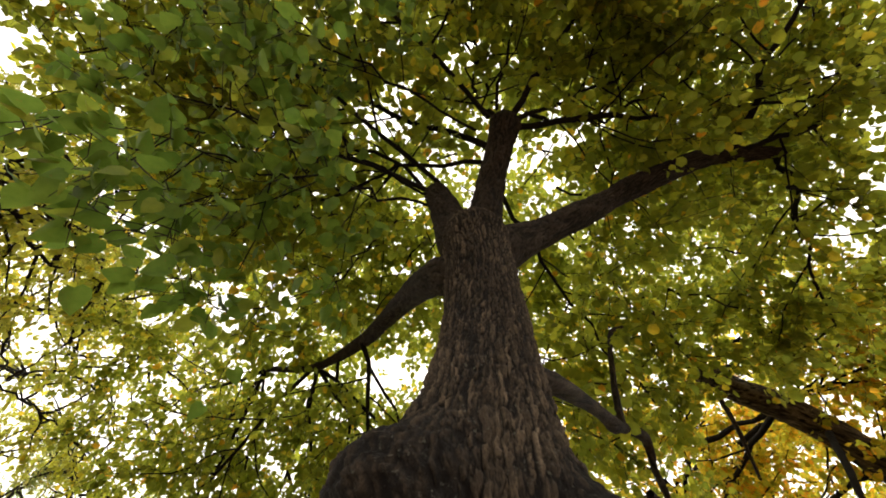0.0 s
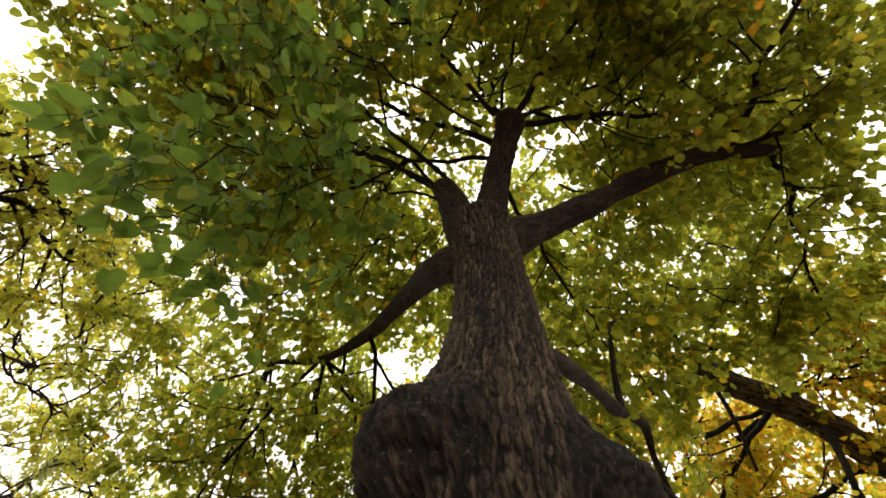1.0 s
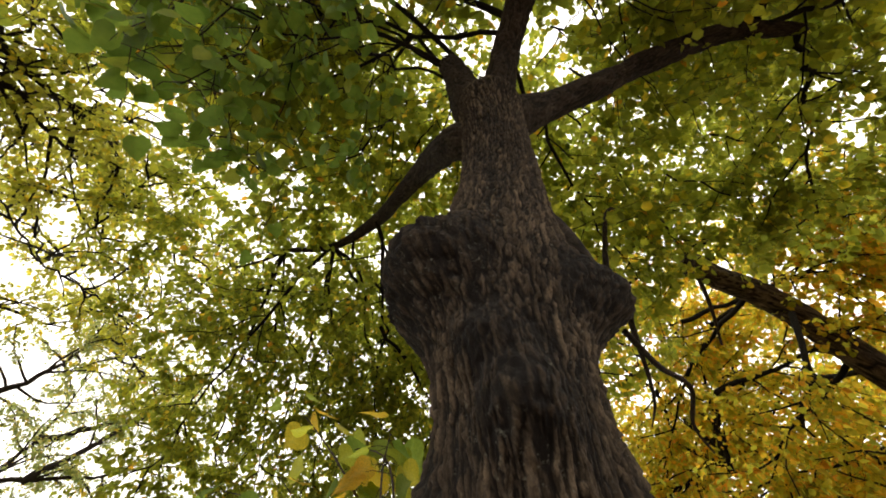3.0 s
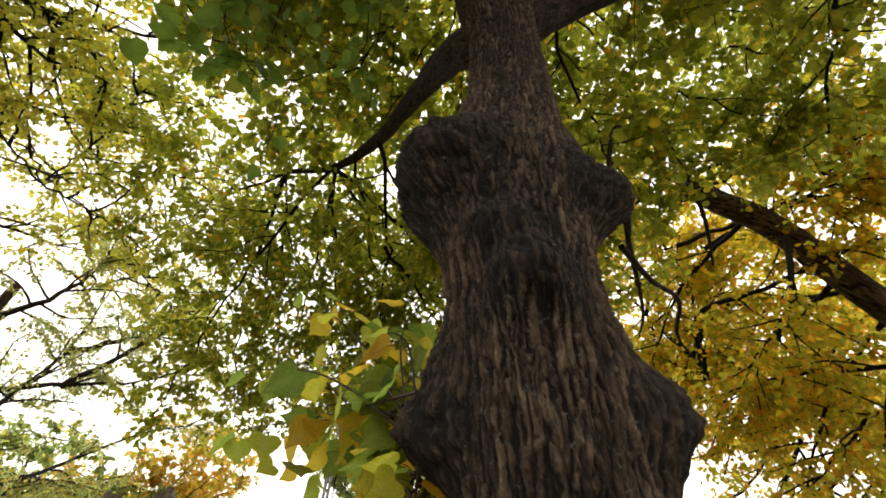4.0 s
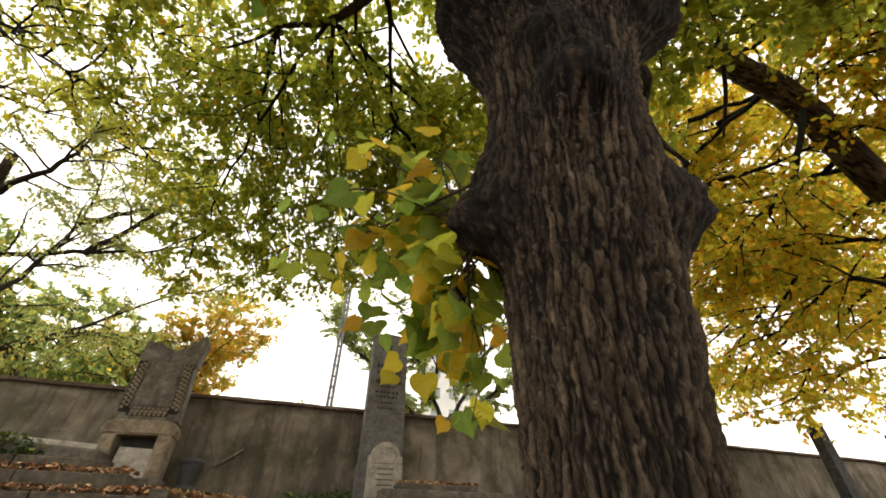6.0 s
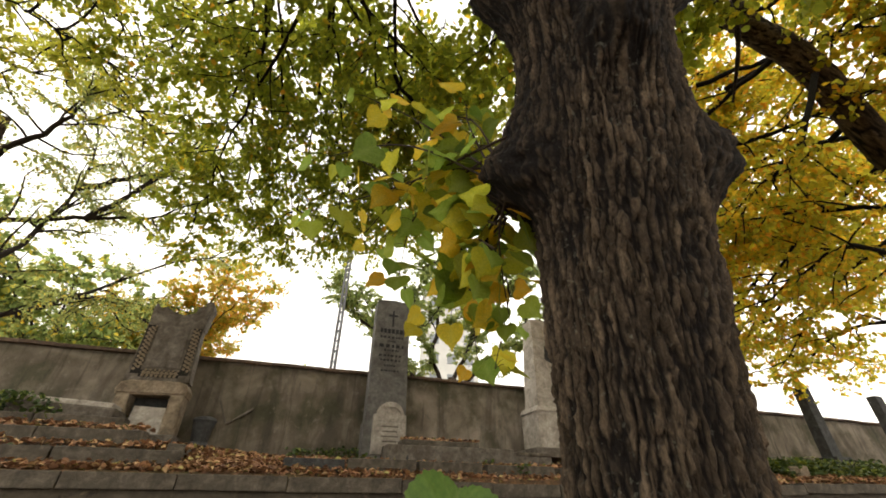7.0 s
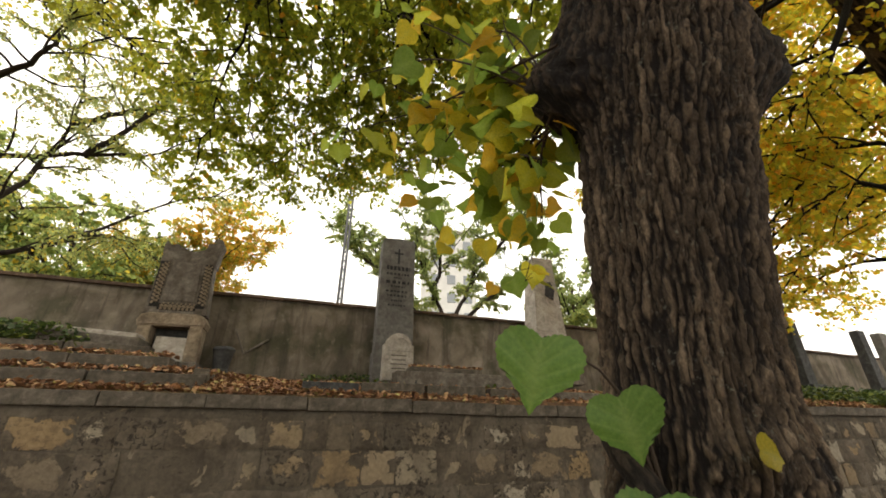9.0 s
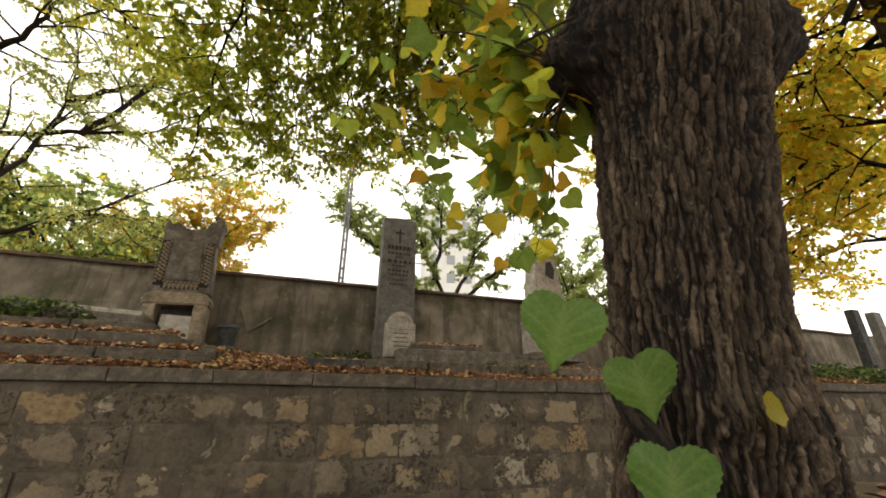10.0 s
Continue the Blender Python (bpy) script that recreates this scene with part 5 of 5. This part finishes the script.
# dark and grey steles at the far end
for u, w, h, mat, lab in ((20.2, 0.40, 1.95, DARK_STONE, "tall dark granite gravestone"), (21.5, 0.48, 1.95, GREY_STONE, "tall grey granite gravestone"), (16.6, 0.42, 1.95, DARK_STONE, "tall dark granite gravestone")):
    g = on_terrace("gravestone", u, 1.5, 1.5, lab, "gravestone", ry=random.uniform(-1, 1))
    part("base", box_bm(w * 1.5, 0.6, 0.35, 0.02), mat, g)
    part("shaft", box_bm(w, 0.3, h, 0.03, 0.35, 0.93), mat, g)
pale = on_terrace("small_stone_block", 13.5, 0.6, 1.08, "small pale stone block on the terrace edge", "stone")
part("block", box_bm(0.35, 0.3, 0.42, 0.05, rough=0.03), SAND_STONE, pale)

# lattice mast beyond the wall
mast = thing("lattice_mast", plan(2.7, 9.0, 1.3), "slim grey steel lattice mast beyond the wall", "mast")
for sx in (-0.075, 0.075):
    b = box_bm(0.10, 0.10, 9.6, 0.0, taper=0.85)
    bmesh.ops.translate(b, verts=b.verts, vec=(sx, 0, 0))
    part("leg", b, METAL, mast)
for k in range(22):
    b = bmesh.new()
    add_box(b, (0, 0, 0.3 + k * 0.42), (0.20, 0.05, 0.05), radians(45 if k % 2 else -45))
    part("brace", b, METAL, mast)

# pale tower block far behind the open tree
HOUSE = Mat("pale_render", 0.9)
HOUSE.color(HOUSE.ramp(HOUSE.noise(0.4), [(0.3, (0.5, 0.5, 0.47)), (0.7, (0.62, 0.62, 0.58))]))
# glass colour lightened to stand for haze over the distance
PANE = Mat("window_glass", 0.1).color((0.24, 0.26, 0.27)).m
tower = thing("apartment_building", (1.2, 62.0, 1.0), "pale concrete apartment tower far beyond the wall", "building", turn=8)
part("wall", box_bm(8.0, 8.0, 29.0, 0.05), HOUSE.m, tower)
part("roof", box_bm(8.6, 8.6, 0.5, 0.05, 29.0), HOUSE.m, tower)
for fl in range(9):
    for k in range(3):
        w = part("window", box_bm(1.3, 0.12, 1.5, 0.02), PANE, tower, "window paled by haze in its colour" if fl + k == 0 else "")
        w.location = (-2.6 + 2.6 * k, -4.02, 2.0 + 3.0 * fl)


# ---- ivy and fallen leaves ----
def scatter(name, label, category, spots, count, size, material, seed, lift=0.03, tilt=0.5, z_of=None, thick=0.0, outline=ROUND):
    """Leaves strewn over patches of the terrace: (u, v, half width, half depth)."""
    g = np.random.default_rng(seed)
    area = np.array([a * b for _, _, a, b in spots])
    pick = g.choice(len(spots), count, p=area / area.sum())
    pos = []
    for k in pick:
        u, v, a, b = spots[k]
        uu, vv = u + g.uniform(-a, a), v + g.uniform(-b, b)
        pos.append(plan(uu, vv, z_of(uu, vv) + g.uniform(0, 1) * thick + lift * g.uniform(0.3, 1)))
    az = g.uniform(0, 2 * np.pi, count)
    ahead = np.stack([np.cos(az), np.sin(az), g.normal(0, 0.25, count)], 1)
    nrm = g.normal(0, tilt, (count, 3)) + (0, 0, 1)
    ob = part(name, foliage(name, pos, ahead, nrm, size * g.uniform(0.6, 1.2, count), outline, rng=g), material)
    return tagged(ob, label, category, kind="stuff")


scatter("fallen_leaves", "orange-brown fallen leaves covering the terrace", "leaves", [(6.0, 1.6, 13.0, 1.35)], 9000, 0.085, FALLEN, 51, 0.03, z_of=terrace_z)
scatter("fallen_leaves", "orange-brown fallen leaves along the terrace edge", "leaves", [(5.0, 0.42, 12.0, 0.16)], 7000, 0.085, FALLEN, 52, 0.05, z_of=lambda u, v: sag(u) + 0.17 + 0.45 * (v - 0.26), thick=0.05)
scatter("fallen_leaves", "fallen leaves lying on the grave steps", "leaves", [(-2.6, 0.84, 2.9, 0.2)], 900, 0.085, FALLEN, 53, 0.04, z_of=lambda u, v: 1.35 + 0.25 * (v - 0.64), thick=0.05)
scatter("fallen_leaves", "fallen leaves lying on the grave steps", "leaves", [(-3.0, 1.4, 2.5, 0.2)], 800, 0.085, FALLEN, 54, 0.04, z_of=lambda u, v: 1.65 + 0.25 * (v - 1.2), thick=0.05)
scatter("fallen_leaves", "fallen leaves lying on the box graves", "leaves", [(4.55, 1.39, 0.78, 0.22)], 220, 0.085, FALLEN, 55, 0.03, z_of=lambda u, v: 1.74, thick=0.03)
scatter("fallen_leaves", "fallen leaves drifted behind the low kerbs", "leaves", [(5.0, 0.9, 3.4, 0.2)], 1100, 0.08, FALLEN, 56, 0.03, z_of=lambda u, v: 1.24 + 0.2 * (v - 0.7), thick=0.05)
scatter("fallen_leaves", "brown fallen leaves on the slope round the tree", "leaves", [(6.0, -4.0, 7.0, 3.6)], 4000, 0.08, FALLEN, 57, 0.03, z_of=lambda u, v: lower_z(*plan(u, v)[:2]))
scatter("fallen_leaves", "leaves drifted below the monument", "leaves", [(1.0, 1.6, 1.4, 1.0)], 2600, 0.085, FALLEN, 61, 0.03, z_of=lambda u, v: terrace_z(u, v), thick=0.08)
scatter("ivy", "dark green ivy climbing over the grave slab", "ivy", [(-2.75, 1.75, 0.8, 0.22), (-3.9, 1.9, 0.6, 0.4), (-2.3, 2.2, 0.35, 0.2)], 1700, 0.085, LEAF_IVY, 58, 0.02, 0.8, z_of=lambda u, v: 1.90 - 0.2 * max(0.0, u + 2.6), thick=0.34)
scatter("ivy", "dark green ivy over the far graves", "ivy", [(17.5, 1.0, 4.5, 0.6), (13.8, 1.3, 1.5, 0.5)], 3800, 0.11, LEAF_IVY, 59, 0.02, 0.8, z_of=lambda u, v: 1.25, thick=0.42)
scatter("ground_plants", "small green weeds among the fallen leaves", "weeds", [(-0.75, 2.15, 0.2, 0.12), (2.5, 2.7, 0.8, 0.15), (3.1, 1.5, 0.25, 0.15), (5.4, 1.0, 0.16, 0.1), (-2.0, 0.62, 0.14, 0.1), (5.9, 0.45, 0.12, 0.08)], 420, 0.07, LEAF_IVY, 60, 0.02, 0.9, z_of=lambda u, v: terrace_z(u, v) + 0.05, thick=0.16)


# ---- single leaves near the camera ----
def fine_leaf(name, seed, cup=0.12, droop=0.25):
    """One heart-shaped toothed leaf, base at the origin, tip along y."""
    g = np.random.default_rng(seed)
    s = spline([(0, 0.13), (0.10, 0.07), (0.28, 0.03), (0.47, 0.10), (0.57, 0.29), (0.54, 0.48), (0.41, 0.67), (0.17, 0.87), (0, 1.12)], 33)
    tooth = np.where(np.arange(33) % 2 == 1, 0.018, -0.006)
    tooth[[0, 1, 31, 32]] = 0
    n = 33
    mid = np.stack([np.zeros(n), 0.13 + (s[:, 1].max() - 0.13) * np.linspace(0, 1, n)], 1)
    verts, faces, vein = [], [], []
    for sg in (1, -1):
        base = len(verts)
        for i in range(n):
            c = np.array((0.0, 0.4))
            edge = s[i] + (s[i] - c) / (np.linalg.norm(s[i] - c) + 1e-6) * (tooth[i] + 0.008 * g.normal())
            for f in (0.0, 0.35, 0.7, 1.0):
                x, y = (1 - f) * mid[i] + f * edge
                z = cup * abs(x) ** 1.1 - droop * y * y * 0.5 + 0.03 * math.sin(9 * y + 5 * x * sg + seed) * abs(x) * 2 - 0.012 * (abs((y * 5 + abs(x) * 4) % 1 - 0.5) < 0.12) * (f > 0)
                verts.append((sg * max(x, 0), y, z))
                vein.append(1.0 if f == 0 else 0.75 * (i % 5 == 2) * (1 - 0.5 * f))
        for i in range(n - 1):
            for k in range(3):
                a = base + i * 4 + k
                q = (a, a + 1, a + 5, a + 4)
                faces.append(q if sg > 0 else q[::-1])
    me = mesh_of(name, verts, faces)
    me.attributes.new("vein", "FLOAT", "POINT").data.foreach_set("value", vein)
    bm = bmesh.new()
    bm.from_mesh(me)
    bmesh.ops.remove_doubles(bm, verts=bm.verts, dist=0.004)
    bm.to_mesh(me)
    bm.free()
    return me


def leaf_pose(at, ahead, facing, size):
    y = Vector(ahead).normalized()
    z = (Vector(facing) - Vector(facing).dot(y) * y).normalized()
    x = y.cross(z)
    m = Matrix((x, y, z)).transposed().to_4x4()
    return Matrix.Translation(at) @ m @ Matrix.Scale(size, 4)


# sprout at the foot of the trunk
sprout = thing("linden_sprout", (-0.12, 1.16, 0.3), "young linden sprout with large fresh green leaves at the trunk's foot", "sprout")
inv = sprout.matrix_world.inverted()
sprout_leaf = [fine_leaf("leaf", k) for k in (1, 2, 3)]
for me in sprout_leaf:
    me.materials.append(LEAF_GREEN)
gold = fine_leaf("leaf", 9, 0.3, 0.5)
gold.materials.append(LEAF_SPRAY)
SPROUT = (((-0.415, 0.90, 0.745), (-0.28, 0.1, -1.0), (-0.25, -1.0, 0.25), 0.115, 0), ((-0.255, 1.05, 0.672), (0.25, 0.0, -1.0), (-0.3, -1.0, 0.45), 0.118, 1), ((-0.23, 1.02, 0.52), (-0.1, -0.1, -1.0), (-0.2, -0.9, 0.5), 0.122, 2))
stems = []
for at, ahead, facing, size, k in SPROUT:
    ob = part("leaf", sprout_leaf[k], LEAF_GREEN, sprout, "large fresh green heart-shaped leaf")
    ob.matrix_local = inv @ leaf_pose(at, ahead, facing, size)
    a = np.array(at) - np.array((0, 0, 0.012))
    stems.append((spline([(-0.12, 1.15, 0.22), (-0.15, 1.14, 0.42), (-0.16 + 0.25 * (a[0] + 0.2), 1.13, a[2] - 0.06), a], 10), np.linspace(0.006, 0.0018, 10)))
ob = part("stem", tubes("stem", stems, 6), TWIG, sprout, "thin reddish-brown stem")
ob.matrix_local = inv
yl = thing("yellow_leaf", (0.035, 1.03, 0.60), "single curled yellow leaf caught on the bark", "leaf")
ob = part("blade", gold, LEAF_GOLD, yl)
ob.matrix_local = yl.matrix_world.inverted() @ leaf_pose((-0.05, 1.02, 0.575), (0.95, 0.0, -0.28), (0.2, -1, 0.3), 0.052)

# spray of large yellowing leaves from the burl
g = np.random.default_rng(77)
spray_leaf = [fine_leaf("leaf", k, g.uniform(0.0, 0.2), g.uniform(0.05, 0.4)) for k in range(20, 28)]
for me in spray_leaf:
    me.materials.append(LEAF_SPRAY)
BURL = np.array((-0.28, 1.16, 1.46))
shoots = []
for k, end in enumerate(((-0.95, 1.53, 1.98), (-0.75, 1.62, 1.64), (-0.39, 1.71, 1.48), (-0.24, 1.72, 1.12), (-0.20, 1.56, 1.22), (-0.46, 1.35, 1.83), (-0.66, 1.57, 1.84), (-0.62, 1.80, 1.52), (-0.52, 1.5, 1.40), (-0.40, 1.55, 1.27), (-0.85, 1.7, 2.15), (-0.35, 1.42, 1.62), (-1.05, 1.75, 1.85), (-0.75, 1.85, 1.75), (-0.30, 1.35, 1.30), (-0.36, 1.30, 1.52), (-0.45, 1.45, 1.66), (-0.33, 1.6, 1.36), (-0.55, 1.4, 2.05), (-0.35, 1.25, 1.98), (-0.8, 1.45, 2.3), (-0.5, 1.9, 1.35), (-0.28, 1.9, 1.2))):
    end = np.array(end)
    start = BURL + g.normal(0, 0.05, 3) * (0.4, 1, 1.4)
    mid = (start + end) / 2 + g.normal(0, 0.05, 3) + (0, 0, 0.06)
    p = spline([start, mid, end], 12)
    shoots.append((p, np.linspace(0.0045, 0.0015, 12)))
    for j in range(12):
        q = p[2 + int(9.9 * j / 12)] if j else p[-1]
        out = g.normal(0, 1, 3) * (1, 0.8, 0.5)
        out /= np.linalg.norm(out)
        at = q + out * 0.05
        shoots.append((np.array([q, q + out * 0.03 + (0, 0, 0.005), at]), np.array([0.0012, 0.001, 0.0008])))
        ob = part("leaf", spray_leaf[int(g.integers(8))], LEAF_SPRAY, linden, "large yellowing heart-shaped leaf" if j == 0 else "")
        ob.matrix_local = leaf_pose(at, out * 0.9 + (0, 0, -0.65), g.normal(0, 0.75, 3) + (0.1, -0.5, 0.7), g.uniform(0.06, 0.108))
part("shoot", tubes("shoot", shoots, 5), TWIG, linden, "thin shoots from the burl", kind="stuff")


# ---- pieces of the walls ----
def block_mesh(seed):
    bm = bmesh.new()
    bmesh.ops.create_cube(bm, size=1)
    bmesh.ops.subdivide_edges(bm, edges=bm.edges[:], cuts=2, use_grid_fill=True)
    bmesh.ops.delete(bm, geom=[f for f in bm.faces if f.calc_center_median().y > 0.49], context="FACES")
    for v in bm.verts:
        edge = max(abs(v.co.x), abs(v.co.z)) > 0.45
        v.co += 0.075 * Vector((1, 0.2, 1)) * noise.noise(v.co * 1.7 + Vector((seed * 7.7, 0, seed))) * (1 if edge else 0.3)
        if v.co.y < -0.4 and edge:
            v.co.y += 0.22
        v.co.y += 0.16 * noise.noise(v.co * 3.1 + Vector((seed, 3, 0)))
    me = bpy.data.meshes.new("stone")
    bm.to_mesh(me)
    bm.free()
    me.polygons.foreach_set("use_smooth", [True] * len(me.polygons))
    me.materials.append(BLOCK)
    return me


stones = [block_mesh(k) for k in range(14)]
w = random.Random(12)
z, count = 0.0, 0
row = 0
depth_from_top = 0.13
while depth_from_top < 1.75:
    h = w.choice((0.50, 0.56, 0.60, 0.42))
    u = -3.2 + w.uniform(0, 0.4)
    while u < 17.5 and count < 300:
        k = w.uniform(0.30, 0.78) * (1.25 if u > 9 else 1)
        drop = w.uniform(-0.02, 0.02)
        if w.random() < 0.93:
            ob = new("stone", stones[w.randrange(14)])
            ob.parent = wall_low
            ob.location = (u + k / 2, 0.008 + w.uniform(-0.006, 0.010), sag(u + k / 2) - depth_from_top - h / 2 + drop)
            ob.scale = ((k - w.uniform(0.015, 0.05)), 0.075, h - w.uniform(0.015, 0.06))
            ob.rotation_euler = (0, radians(w.uniform(-2, 2)), 0)
            count += 1
        u += k
    depth_from_top += h
u = -6.0
while u < 24:
    k = w.uniform(1.0, 1.7)
    ob = part("coping_slab", box_bm(k - 0.012, 0.50, 0.19, 0.014, rough=0.011, seed=u), COPING, wall_low)
    ob.location, ob.rotation_euler = (u + k / 2, 0.18, sag(u + k / 2) - 0.004), (0, radians(w.uniform(-0.5, 0.5)), 0)
    u += k
tiles = [box_bm(0.61, 0.46, 0.075, 0.012, rough=0.008, seed=k) for k in range(5)]
tile_mesh = []
for bm in tiles:
    me = bpy.data.meshes.new("cap_tile")
    bm.to_mesh(me)
    bm.free()
    me.materials.append(CAPSTONE)
    tile_mesh.append(me)
u = -12.0
while u < 40:
    ob = new("cap_tile", tile_mesh[w.randrange(5)])
    ob.parent = wall_up
    ob.location = (u + 0.3, 0.15, cap_line(u) - 0.085 + w.uniform(-0.006, 0.006))
    ob.rotation_euler = (radians(w.uniform(-2, 2)), radians(w.uniform(-0.8, 0.8)), radians(w.uniform(-1, 1)))
    u += 0.59

# ---- from plan units to metres ----
for ob in list(scene.objects):
    if ob.parent is None and ob.type in {"MESH", "EMPTY"}:
        ob.matrix_basis = Matrix.Scale(SIZE, 4) @ ob.matrix_basis
